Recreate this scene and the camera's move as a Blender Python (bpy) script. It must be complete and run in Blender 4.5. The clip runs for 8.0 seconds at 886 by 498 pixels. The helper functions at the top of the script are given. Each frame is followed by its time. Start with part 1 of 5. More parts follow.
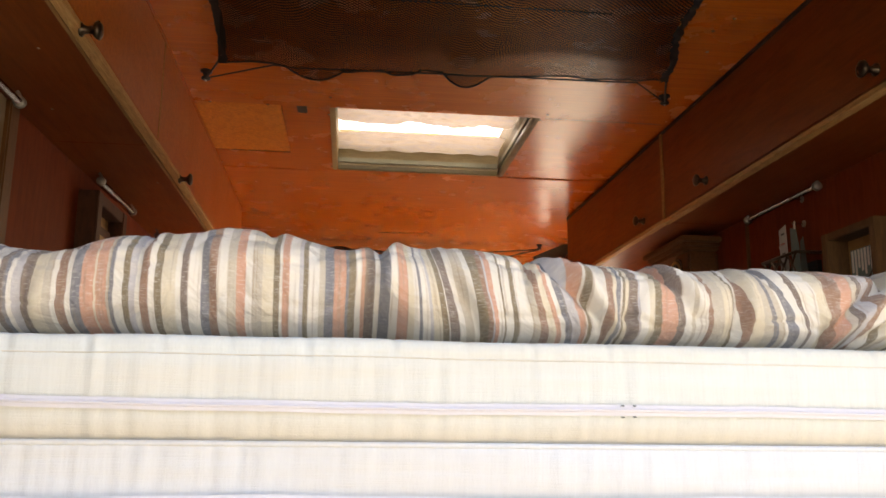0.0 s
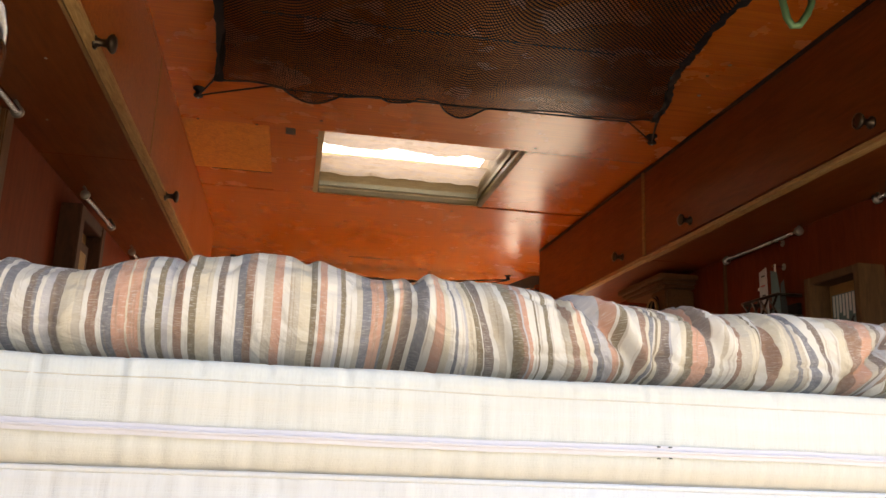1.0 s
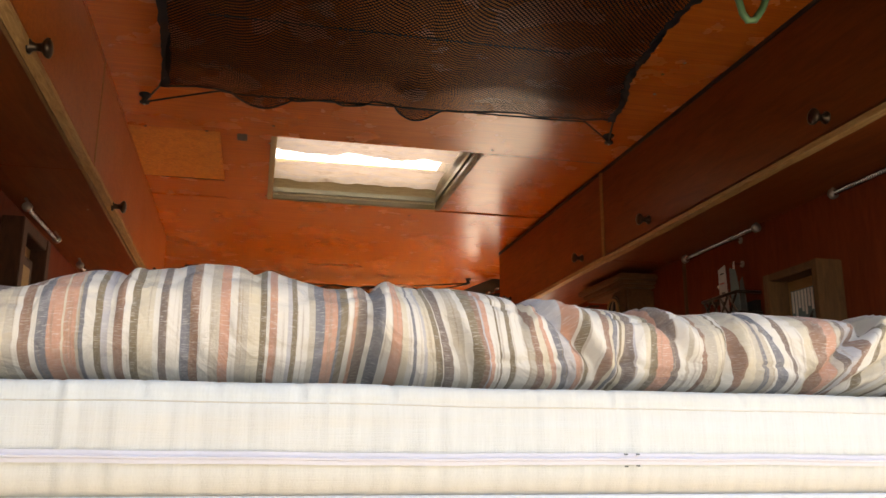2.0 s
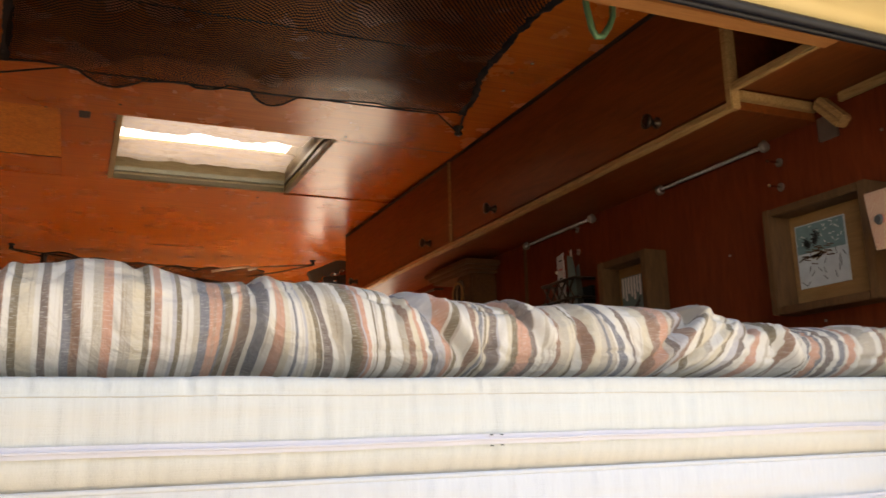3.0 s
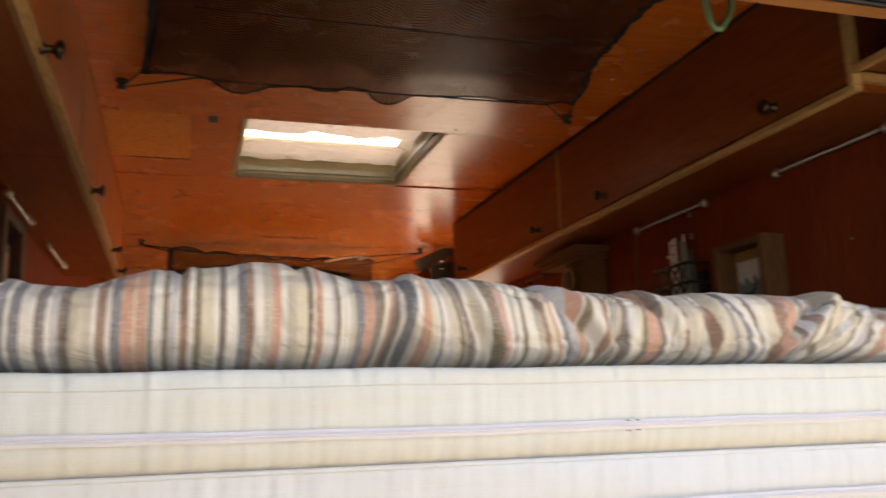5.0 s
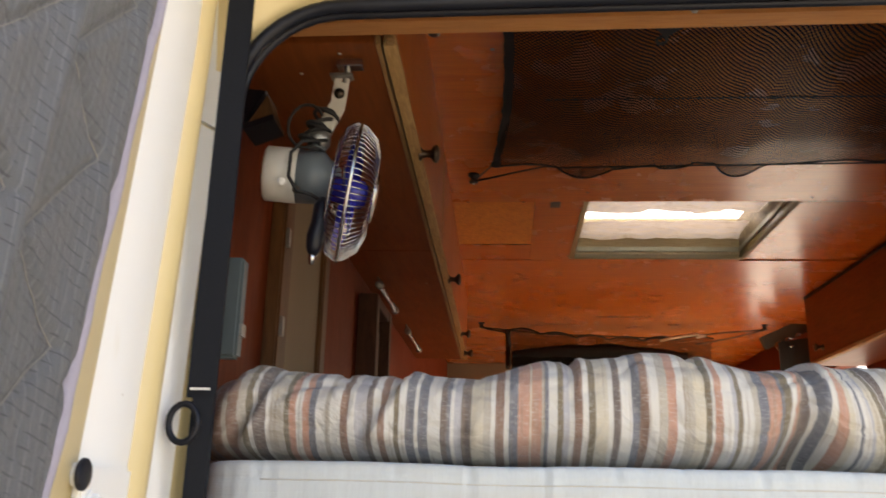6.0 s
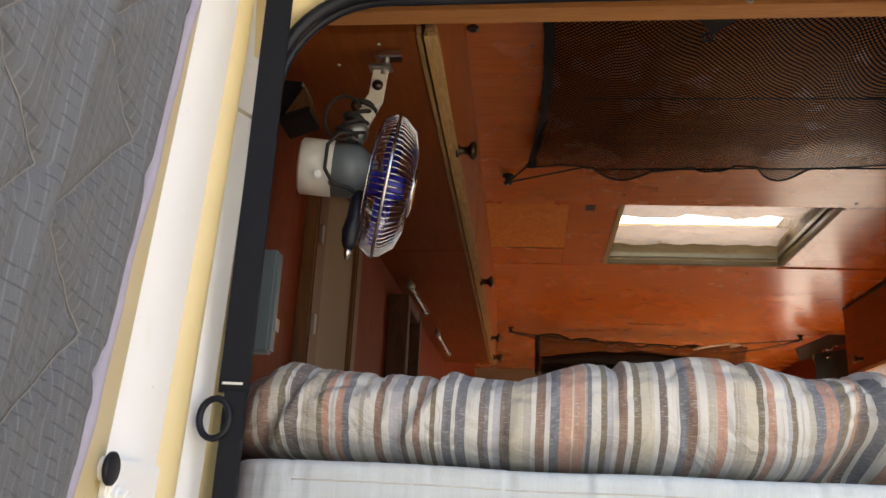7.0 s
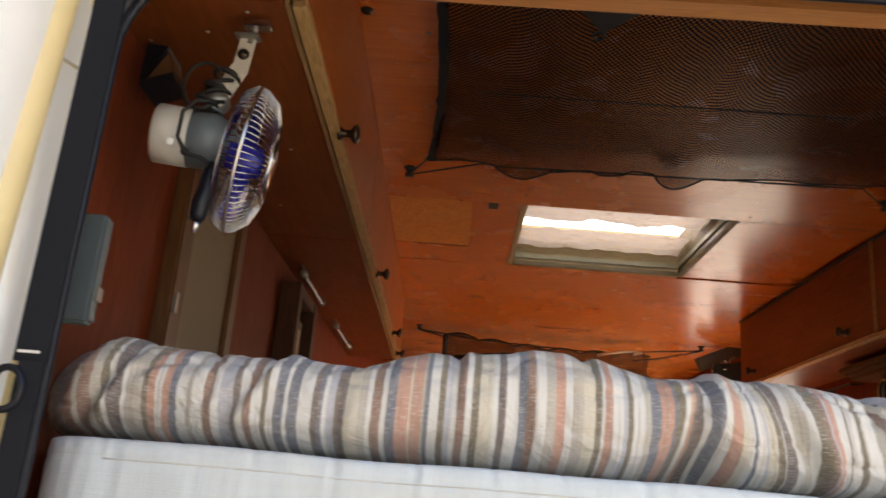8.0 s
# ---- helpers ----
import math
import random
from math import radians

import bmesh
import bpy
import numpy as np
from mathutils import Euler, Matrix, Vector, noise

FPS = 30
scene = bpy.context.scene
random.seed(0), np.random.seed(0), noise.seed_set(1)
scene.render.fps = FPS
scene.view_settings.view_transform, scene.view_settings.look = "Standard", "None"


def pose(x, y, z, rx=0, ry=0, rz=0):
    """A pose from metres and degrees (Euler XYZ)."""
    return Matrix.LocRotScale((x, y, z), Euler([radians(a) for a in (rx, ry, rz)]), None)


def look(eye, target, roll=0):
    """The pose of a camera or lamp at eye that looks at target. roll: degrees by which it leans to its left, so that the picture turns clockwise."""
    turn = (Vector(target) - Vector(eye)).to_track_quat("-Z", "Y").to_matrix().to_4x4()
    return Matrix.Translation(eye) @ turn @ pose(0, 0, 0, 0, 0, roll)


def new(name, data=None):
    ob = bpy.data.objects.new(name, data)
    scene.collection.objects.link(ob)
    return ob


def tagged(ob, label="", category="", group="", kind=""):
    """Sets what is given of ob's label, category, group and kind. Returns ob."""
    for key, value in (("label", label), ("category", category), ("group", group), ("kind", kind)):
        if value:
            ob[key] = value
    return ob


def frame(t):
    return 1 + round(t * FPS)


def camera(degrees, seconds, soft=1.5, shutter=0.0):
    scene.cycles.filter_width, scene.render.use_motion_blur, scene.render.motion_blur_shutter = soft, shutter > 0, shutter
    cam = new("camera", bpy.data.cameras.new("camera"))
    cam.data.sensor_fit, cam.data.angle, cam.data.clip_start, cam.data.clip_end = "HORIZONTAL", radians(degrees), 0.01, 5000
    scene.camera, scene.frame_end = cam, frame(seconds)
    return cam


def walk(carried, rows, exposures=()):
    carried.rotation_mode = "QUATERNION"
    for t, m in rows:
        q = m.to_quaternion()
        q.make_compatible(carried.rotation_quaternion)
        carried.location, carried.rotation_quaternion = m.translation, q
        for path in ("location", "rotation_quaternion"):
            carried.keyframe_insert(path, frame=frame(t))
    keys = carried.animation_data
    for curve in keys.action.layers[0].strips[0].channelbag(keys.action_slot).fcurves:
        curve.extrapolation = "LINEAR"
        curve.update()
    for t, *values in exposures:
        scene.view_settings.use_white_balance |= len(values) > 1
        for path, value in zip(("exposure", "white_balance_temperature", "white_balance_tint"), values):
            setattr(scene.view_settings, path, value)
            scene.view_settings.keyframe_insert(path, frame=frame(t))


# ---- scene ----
cam = camera(55.2, 8.0, shutter=0.3)
PATH = [
    (0, (-0.216, -0.797, 1.168), (-0.002, 1.152, 1.564), 0.7),
    (0.5, (-0.288, -0.795, 1.17), (-0.024, 1.135, 1.622), 1.6),
    (1, (-0.306, -0.783, 1.174), (0.02, 1.136, 1.632), 2.3),
    (1.2, (-0.293, -0.773, 1.178), (0.044, 1.144, 1.638), 2.1),
    (2.3, (-0.301, -0.75, 1.186), (0.19, 1.132, 1.653), -0.9),
    (2.5, (-0.334, -0.759, 1.189), (0.247, 1.1, 1.642), -1.1),
    (3, (-0.355, -0.794, 1.191), (0.433, 0.997, 1.606), -1.5),
    (3.5, (-0.35, -0.818, 1.192), (0.529, 0.936, 1.578), -2.3),
    (4, (-0.367, -0.814, 1.191), (0.542, 0.93, 1.553), -2.7),
    (4.5, (-0.38, -0.823, 1.192), (0.475, 0.949, 1.551), -2.3),
    (5, (-0.419, -0.837, 1.196), (0.159, 1.04, 1.578), -1.6),
    (5.2, (-0.435, -0.825, 1.201), (-0.037, 1.094, 1.6), -1.2),
    (6.3, (-0.498, -0.807, 1.218), (-0.718, 1.093, 1.802), 2.2),
    (6.5, (-0.494, -0.803, 1.219), (-0.715, 1.098, 1.801), 2.4),
    (7, (-0.507, -0.778, 1.214), (-0.724, 1.127, 1.781), 2.9),
    (7.5, (-0.485, -0.755, 1.212), (-0.661, 1.155, 1.779), 4.2),
    (8, (-0.426, -0.74, 1.211), (-0.481, 1.174, 1.787), 4.8),
]
walk(cam, [(t, look(eye, target, roll)) for t, eye, target, roll in PATH], [(0.0, 2.18, 8500, 22), (1.0, 2.2, 8500, 22), (2.5, 2.08, 8500, 22), (3.3, 1.98, 8500, 22), (4.8, 1.93, 8500, 22), (6.4, 1.88, 7500, 20), (8.0, 1.94, 7500, 21)])

# ---- daylight ----
SUN_EL, SUN_AZ = radians(40), radians(52)  # azimuth from +x towards +y
world = bpy.data.worlds.new("sky")
scene.world = world
world.use_nodes = True
wn = world.node_tree.nodes
sky = wn.new("ShaderNodeTexSky")
sky.sky_type, sky.sun_disc = "NISHITA", False
sky.sun_elevation, sky.sun_rotation = SUN_EL, radians(38)
wn["Background"].inputs[1].default_value = 0.15
world.node_tree.links.new(sky.outputs[0], wn["Background"].inputs[0])
sun_data = bpy.data.lights.new("sun", "SUN")
sun_data.energy, sun_data.angle, sun_data.color = 5.0, radians(0.5), (1, 0.95, 0.87)
sun = new("sun", sun_data)
sun_dir = Vector((math.cos(SUN_EL) * math.cos(SUN_AZ), math.cos(SUN_EL) * math.sin(SUN_AZ), math.sin(SUN_EL)))
sun.matrix_world = look(sun_dir * 8, (0, 0, 0))


# ---- materials ----
class Mat:
    """A small builder round one Principled material."""

    def __init__(self, name, color=(0.5, 0.5, 0.5), rough=0.5, metal=0.0, coat=0.0):
        self.m = bpy.data.materials.new(name)
        self.m.use_nodes = True
        self.t = self.m.node_tree
        self.p = self.t.nodes["Principled BSDF"]
        self.p.inputs["Base Color"].default_value = (*color, 1)
        self.p.inputs["Roughness"].default_value = rough
        self.p.inputs["Metallic"].default_value = metal
        self.p.inputs["Coat Weight"].default_value = coat
        self.p.inputs["Coat Roughness"].default_value = 0.18

    def node(self, kind, **values):
        n = self.t.nodes.new(kind)
        for k, v in values.items():
            if k == "operation":
                n.operation = v
            elif k == "attribute_name":
                n.attribute_name = v
            elif k == "data_type":
                n.data_type = v
            elif k == "blend_type":
                n.blend_type = v
            else:
                n.inputs[k].default_value = v
        return n

    def link(self, a, b):
        self.t.links.new(a, b)

    def coords(self, scale=(1, 1, 1), kind="Object"):
        tc, mp = self.node("ShaderNodeTexCoord"), self.node("ShaderNodeMapping")
        mp.inputs["Scale"].default_value = scale
        self.link(tc.outputs[kind], mp.inputs["Vector"])
        return mp.outputs["Vector"]

    def noise(self, scale, detail=4.0, stretch=(1, 1, 1), rough=0.55, distortion=0.0, kind="Object"):
        n = self.node("ShaderNodeTexNoise", Scale=scale, Detail=detail, Roughness=rough, Distortion=distortion)
        self.link(self.coords(stretch, kind), n.inputs["Vector"])
        return n.outputs["Fac"]

    def ramp(self, fac, stops):
        r = self.node("ShaderNodeValToRGB")
        e = r.color_ramp.elements
        while len(e) < len(stops):
            e.new(0.5)
        for el, (pos, c) in zip(e, stops):
            el.position, el.color = pos, (*c, 1) if len(c) == 3 else c
        self.link(fac, r.inputs["Fac"])
        return r.outputs["Color"]

    def mix(self, fac, a, b, mode="MIX"):
        n = self.node("ShaderNodeMix", data_type="RGBA", blend_type=mode)
        for sock, v in ((n.inputs[0], fac), (n.inputs[6], a), (n.inputs[7], b)):
            if isinstance(v, bpy.types.NodeSocket):
                self.link(v, sock)
            else:
                sock.default_value = v if not isinstance(v, tuple) else (*v, 1)
        return n.outputs[2]

    def math(self, op, a, b=0.0):
        n = self.node("ShaderNodeMath", operation=op)
        for sock, v in ((n.inputs[0], a), (n.inputs[1], b)):
            if isinstance(v, bpy.types.NodeSocket):
                self.link(v, sock)
            else:
                sock.default_value = v
        return n.outputs[0]

    def color(self, sock):
        self.link(sock, self.p.inputs["Base Color"])
        return self

    def rough(self, fac, low, high):
        n = self.node("ShaderNodeMapRange")
        n.inputs["To Min"].default_value, n.inputs["To Max"].default_value = low, high
        self.link(fac, n.inputs["Value"])
        self.link(n.outputs[0], self.p.inputs["Roughness"])
        return self

    def bump(self, fac, strength, distance=0.002):
        n = self.node("ShaderNodeBump", Strength=strength, Distance=distance)
        self.link(fac, n.inputs["Height"])
        self.link(n.outputs[0], self.p.inputs["Normal"])
        return self


def wood(name, dark, light, grain=(1, 14, 14), scale=5.0, low=0.3, high=0.5, coat=0.0, relief=0.15, patch=0.5, spec=0.3, wave=0.0):
    """Stained plywood or timber: stretched grain, cloudy patches, fine pores."""
    m = Mat(name, light, 0.4, coat=coat)
    fine = m.noise(scale * 3, 6, grain, 0.65, 0.4)
    wide = m.noise(scale, 3, grain, 0.5, 1.2)
    cloud = m.noise(2.3, 3, (1, 1, 1), 0.5)
    mean = tuple((a + b) / 2 for a, b in zip(dark, light))
    c = m.ramp(wide, [(0.3, dark), (0.52, mean), (0.75, light)])
    c = m.mix(m.math("MULTIPLY", fine, 0.55), c, m.ramp(fine, [(0.35, tuple(v * 0.6 for v in dark)), (0.7, light)]))
    c = m.mix(m.math("MULTIPLY", cloud, patch), c, tuple(v * 0.75 for v in mean))
    m.p.inputs["Specular IOR Level"].default_value = spec
    m.color(c).rough(m.noise(7, 4), low, high)
    height = m.math("ADD", m.math("MULTIPLY", fine, relief), m.math("MULTIPLY", m.noise(11, 3, (1, 2.2, 1)), wave)) if wave else fine
    m.bump(height, 1.0 if wave else relief, 0.0008)
    if coat:
        m.link(m.p.inputs["Normal"].links[0].from_socket, m.p.inputs["Coat Normal"])
    return m.m


def plain(name, color, rough=0.5, metal=0.0, speck=0.12, scale=40.0, relief=0.1, coat=0.0, spec=0.5):
    m = Mat(name, color, rough, metal, coat)
    m.p.inputs["Specular IOR Level"].default_value = spec
    n = m.noise(scale, 5)
    w = m.noise(scale * 0.12, 3)
    c = m.mix(n, tuple(v * (1 - speck) for v in color), tuple(min(1, v * (1 + speck)) for v in color))
    c = m.mix(m.math("MULTIPLY", w, speck * 2), c, tuple(v * 0.7 for v in color))
    m.color(c).rough(n, max(0.02, rough - 0.1), min(1, rough + 0.1)).bump(n, relief, 0.0006)
    return m.m


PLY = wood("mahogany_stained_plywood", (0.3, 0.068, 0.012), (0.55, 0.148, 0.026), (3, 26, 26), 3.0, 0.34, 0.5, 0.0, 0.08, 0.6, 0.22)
PLY_CEIL = wood("varnished_ceiling_plywood", (0.48, 0.1, 0.012), (0.76, 0.215, 0.03), (1.3, 26, 26), 3.0, 0.2, 0.33, 0.3, 0.05, 0.5, 0.6, 0.5)
# Same plywood again; the walls' shade is part of this darker colour.
PLY_WALL = wood("shaded_red_plywood", (0.145, 0.027, 0.01), (0.26, 0.051, 0.017), (20, 20, 3), 2.4, 0.55, 0.75, 0.0, 0.08, 0.6, 0.1)
# Darker copy of PLY, with the shade put into its colour.
PLY_SHADE = wood("shaded_plywood", (0.165, 0.039, 0.011), (0.3, 0.08, 0.019), (20, 2.5, 20), 2.4, 0.36, 0.5, 0.0, 0.08, 0.6, 0.22)
BURL = wood("lighter_plywood_patch", (0.5, 0.15, 0.024), (0.86, 0.36, 0.085), (9, 7, 7), 8.0, 0.3, 0.45, 0.0, 0.1, 0.25)
RAW = wood("raw_pine_edge", (0.32, 0.165, 0.055), (0.7, 0.46, 0.2), (40, 4, 40), 4.5, 0.5, 0.75, 0, 0.4)
RAW_DARK = wood("aged_pine", (0.24, 0.125, 0.05), (0.46, 0.28, 0.12), (26, 2.5, 26), 5.0, 0.5, 0.75, 0, 0.4)
ORANGE = wood("orange_varnished_batten", (0.42, 0.16, 0.05), (0.62, 0.28, 0.1), (3, 30, 30), 4.0, 0.35, 0.5, 0.1, 0.2)
FRAME_WOOD = wood("rustic_brown_wood", (0.075, 0.034, 0.014), (0.175, 0.086, 0.033), (14, 14, 3), 5.0, 0.55, 0.75, 0, 0.35)
BACK_WOOD = wood("honey_backing_board", (0.28, 0.145, 0.05), (0.4, 0.22, 0.085), (3, 3, 20), 4.0, 0.5, 0.7, 0, 0.15)
FRAME_DARK = wood("dark_stained_frame_wood", (0.04, 0.014, 0.007), (0.11, 0.04, 0.017), (14, 14, 3), 5.0, 0.5, 0.7, 0, 0.3)
CRATE_WOOD = wood("pale_crate_board", (0.33, 0.2, 0.085), (0.52, 0.35, 0.16), (3, 20, 14), 5.0, 0.5, 0.7, 0, 0.2)
BLACK_METAL = plain("dark_bronze_metal", (0.075, 0.056, 0.04), 0.3, 0.8, 0.3)
CHROME = plain("chrome", (0.56, 0.56, 0.57), 0.2, 1.0, 0.1)
STEEL = plain("zinc_plated_steel", (0.36, 0.35, 0.32), 0.4, 0.85, 0.25)
RUBBER = plain("black_rubber", (0.009, 0.010, 0.016), 0.4, 0, 0.3, 60, 0.2, 0, 0.28)
WEB = plain("black_webbing", (0.008, 0.009, 0.012), 0.7, 0, 0.3, 300, 0.5, 0, 0.2)
CORD = plain("black_cord", (0.012, 0.011, 0.011), 0.7, 0, 0.3, 300, 0.4)
GREY_PLASTIC = plain("grey_plastic", (0.13, 0.155, 0.165), 0.4, 0, 0.08)
CREAM_PLASTIC = plain("aged_cream_plastic", (0.6, 0.57, 0.5), 0.45, 0, 0.1)
GREEN_PLASTIC = plain("green_anodised_metal", (0.11, 0.24, 0.12), 0.35, 0.3, 0.2)
PLATE = plain("grey_green_painted_plate", (0.075, 0.095, 0.096), 0.45, 0, 0.15)
BEIGE = plain("beige_blind_fabric", (0.25, 0.18, 0.11), 0.8, 0, 0.08, 120, 0.2)
PAPER = plain("white_paper", (0.75, 0.73, 0.68), 0.7, 0, 0.05)
TEAL = plain("teal_print", (0.16, 0.25, 0.24), 0.65, 0, 0.35, 90)
PALE_PRINT = plain("pale_grey_print", (0.55, 0.58, 0.58), 0.65, 0, 0.25, 60)
INK = plain("dark_print", (0.05, 0.045, 0.04), 0.65, 0, 0.3)
RED_PRINT = plain("red_print", (0.5, 0.12, 0.09), 0.65, 0, 0.2)
TAPE = plain("dark_tape", (0.03, 0.026, 0.024), 0.6, 0, 0.3)
# The floor is unseen; its honey tone is set to bounce warm light.
BOUNCE_FLOOR = wood("honey_bounce_floor", (0.42, 0.23, 0.1), (0.62, 0.39, 0.19), (20, 2, 20), 3.0, 0.4, 0.6, 0, 0.1)


def yellow_paint():
    m = Mat("cream_yellow_vehicle_paint", (0.72, 0.52, 0.2), 0.35, coat=0.3)
    w = m.noise(3, 4)
    s = m.noise(160, 3)
    rust = m.noise(24, 5, (1, 1, 0.4))
    c = m.mix(w, (0.68, 0.52, 0.23), (0.84, 0.69, 0.38))
    c = m.mix(m.ramp(s, [(0.72, (0, 0, 0)), (0.8, (0.8, 0.8, 0.8))]), c, (0.25, 0.17, 0.08))
    c = m.mix(m.ramp(rust, [(0.7, (0, 0, 0)), (0.82, (0.7, 0.7, 0.7))]), c, (0.33, 0.17, 0.06))
    m.color(c).rough(w, 0.3, 0.5).bump(s, 0.08, 0.0005)
    return m.m


def cream_paint():
    m = Mat("chalky_cream_paint", (0.86, 0.84, 0.76), 0.5)
    w, s = m.noise(5, 4), m.noise(140, 3)
    edge = m.noise(9, 5, (1, 3, 0.35))
    c = m.mix(w, (0.88, 0.86, 0.78), (0.93, 0.92, 0.88))
    c = m.mix(m.ramp(edge, [(0.6, (0, 0, 0)), (0.75, (0.5, 0.5, 0.5))]), c, (0.7, 0.55, 0.28))
    c = m.mix(m.ramp(s, [(0.74, (0, 0, 0)), (0.8, (0.8, 0.8, 0.8))]), c, (0.3, 0.2, 0.1))
    m.color(c).rough(w, 0.4, 0.6)
    return m.m


def ticking(name, dark, light, hem=0.0):
    """Off-white mattress cotton with fine crosswise threads and tan bands."""
    m = Mat(name, light, 0.85)
    threads = m.noise(14, 5, (40, 40, 1.6), 0.6)
    weft = m.noise(14, 4, (2, 2, 60), 0.6)
    tan_bands = m.noise(3.2, 5, (0.5, 1, 6))
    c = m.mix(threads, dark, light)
    c = m.mix(m.ramp(tan_bands, [(0.45, (0, 0, 0)), (0.68, (0.5, 0.5, 0.5))]), c, (0.65, 0.58, 0.46))
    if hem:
        # tan towards the lower edge, with a ragged upper limit
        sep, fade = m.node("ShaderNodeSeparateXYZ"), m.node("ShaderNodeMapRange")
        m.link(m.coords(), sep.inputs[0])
        m.link(m.math("ADD", sep.outputs[2], m.math("MULTIPLY", m.math("SUBTRACT", tan_bands, 0.5), 0.04)), fade.inputs["Value"])
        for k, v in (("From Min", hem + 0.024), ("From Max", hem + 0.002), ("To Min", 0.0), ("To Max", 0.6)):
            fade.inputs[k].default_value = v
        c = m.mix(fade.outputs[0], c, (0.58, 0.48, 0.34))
    m.color(c)
    m.bump(m.math("ADD", threads, weft), 0.3, 0.0012)
    m.p.inputs["Sheen Weight"].default_value = 0.1
    return m.m


def striped_linen():
    """Woven stripes: the colour of each stripe comes with the cloth, broken by pale slub threads."""
    m = Mat("striped_slub_cotton", (0.7, 0.65, 0.58), 0.9)
    at = m.node("ShaderNodeAttribute", attribute_name="stripe")
    slub = m.noise(9, 4, (14, 85, 1), 0.65, 0, "UV")
    crease = m.noise(5, 4, (5, 3, 1), 0.55, 1.5, "UV")
    warp = m.noise(9, 3, (60, 1.2, 1), 0.6, 0, "UV")
    hair = m.noise(9, 2, (38, 0.5, 1), 0.5, 0, "UV")
    pale = m.ramp(slub, [(0.53, (0, 0, 0)), (0.61, (1, 1, 1))])
    c = m.mix(m.math("MULTIPLY", warp, 0.2), at.outputs["Color"], (0.58, 0.53, 0.46))
    c = m.mix(m.ramp(hair, [(0.6, (0, 0, 0)), (0.66, (0.45, 0.45, 0.45))]), c, (0.33, 0.24, 0.17))
    c = m.mix(m.math("MULTIPLY", pale, 0.38), c, (0.72, 0.69, 0.63))
    m.color(c)
    m.bump(m.math("ADD", m.math("MULTIPLY", m.math("ADD", slub, warp), 0.08), crease), 0.6, 0.012)
    m.p.inputs["Sheen Weight"].default_value = 0.15
    return m.m


def netting():
    """Black knitted mesh with rhombic holes."""
    m = Mat("black_net", (0.007, 0.005, 0.004), 0.9)
    m.p.inputs["Specular IOR Level"].default_value = 0.1
    uv = m.coords((1, 1, 1), "UV")
    sep = m.node("ShaderNodeSeparateXYZ")
    m.link(uv, sep.inputs[0])
    s = m.math("SINE", m.math("MULTIPLY", m.math("ADD", sep.outputs[0], sep.outputs[1]), 3.14159))
    d = m.math("SINE", m.math("MULTIPLY", m.math("SUBTRACT", sep.outputs[0], sep.outputs[1]), 3.14159))
    hole = m.math("GREATER_THAN", m.math("ABSOLUTE", m.math("MULTIPLY", s, d)), 0.53)
    clear, out = m.node("ShaderNodeBsdfTransparent"), m.node("ShaderNodeMixShader")
    m.link(hole, out.inputs[0])
    m.link(m.p.outputs[0], out.inputs[1])
    m.link(clear.outputs[0], out.inputs[2])
    m.link(out.outputs[0], m.t.nodes["Material Output"].inputs[0])
    return m.m


def quilting():
    """Grey ribbed lining: fine upright ribs, a faint plaid and rows of broken weft dashes."""
    m = Mat("grey_quilted_lining", (0.14, 0.14, 0.137), 0.6)
    sep = m.node("ShaderNodeSeparateXYZ")
    m.link(m.coords(), sep.inputs[0])
    y, z = sep.outputs[1], sep.outputs[2]
    rib = m.noise(10, 2, (70, 70, 4), 0.5)
    plaid = m.noise(10, 2, (7, 7, 0.4), 0.4)
    gate = m.noise(10, 2, (7, 7, 30), 0.5)
    drift = m.noise(6, 2, (1, 1, 1), 0.5)
    weave = m.noise(10, 1, (150, 150, 150), 0.5)
    row = m.math("FRACT", m.math("ADD", m.math("MULTIPLY", m.math("ADD", z, m.math("MULTIPLY", y, 0.35)), 105.0), drift))
    dash = m.math("MULTIPLY", m.math("LESS_THAN", row, 0.16), m.math("GREATER_THAN", gate, 0.47))
    col = m.math("FRACT", m.math("ADD", m.math("MULTIPLY", m.math("ADD", y, m.math("MULTIPLY", z, -0.12)), 125.0), drift))
    thread = m.math("MULTIPLY", m.math("LESS_THAN", col, 0.14), rib)
    c = m.mix(rib, (0.085, 0.088, 0.087), (0.148, 0.152, 0.152))
    c = m.mix(m.math("MULTIPLY", plaid, 0.4), c, (0.11, 0.113, 0.115))
    c = m.mix(m.math("MULTIPLY", thread, 0.8), c, (0.23, 0.235, 0.235))
    c = m.mix(m.math("MULTIPLY", dash, 0.65), c, (0.05, 0.052, 0.055))
    m.color(c).rough(plaid, 0.5, 0.7)
    m.bump(m.math("ADD", rib, weave), 0.55, 0.0014)
    m.p.inputs["Sheen Weight"].default_value = 0.15
    return m.m


def foil():
    """Crinkled pale insulating sheet that lets some daylight through."""
    m = Mat("crinkled_translucent_sheet", (0.75, 0.7, 0.64), 0.35)
    n = m.noise(9, 6, (1, 3, 1), 0.6, 1.0)
    m.color(m.ramp(n, [(0.34, (0.4, 0.31, 0.22)), (0.46, (0.62, 0.55, 0.47)), (0.6, (0.5, 0.48, 0.54)), (0.7, (0.7, 0.67, 0.62))]))
    m.bump(n, 0.8, 0.014)
    thin, out = m.node("ShaderNodeBsdfTranslucent", Color=(0.72, 0.66, 0.58, 1)), m.node("ShaderNodeMixShader", Fac=0.2)
    m.link(m.p.outputs[0], out.inputs[1])
    m.link(thin.outputs[0], out.inputs[2])
    m.link(out.outputs[0], m.t.nodes["Material Output"].inputs[0])
    return m.m


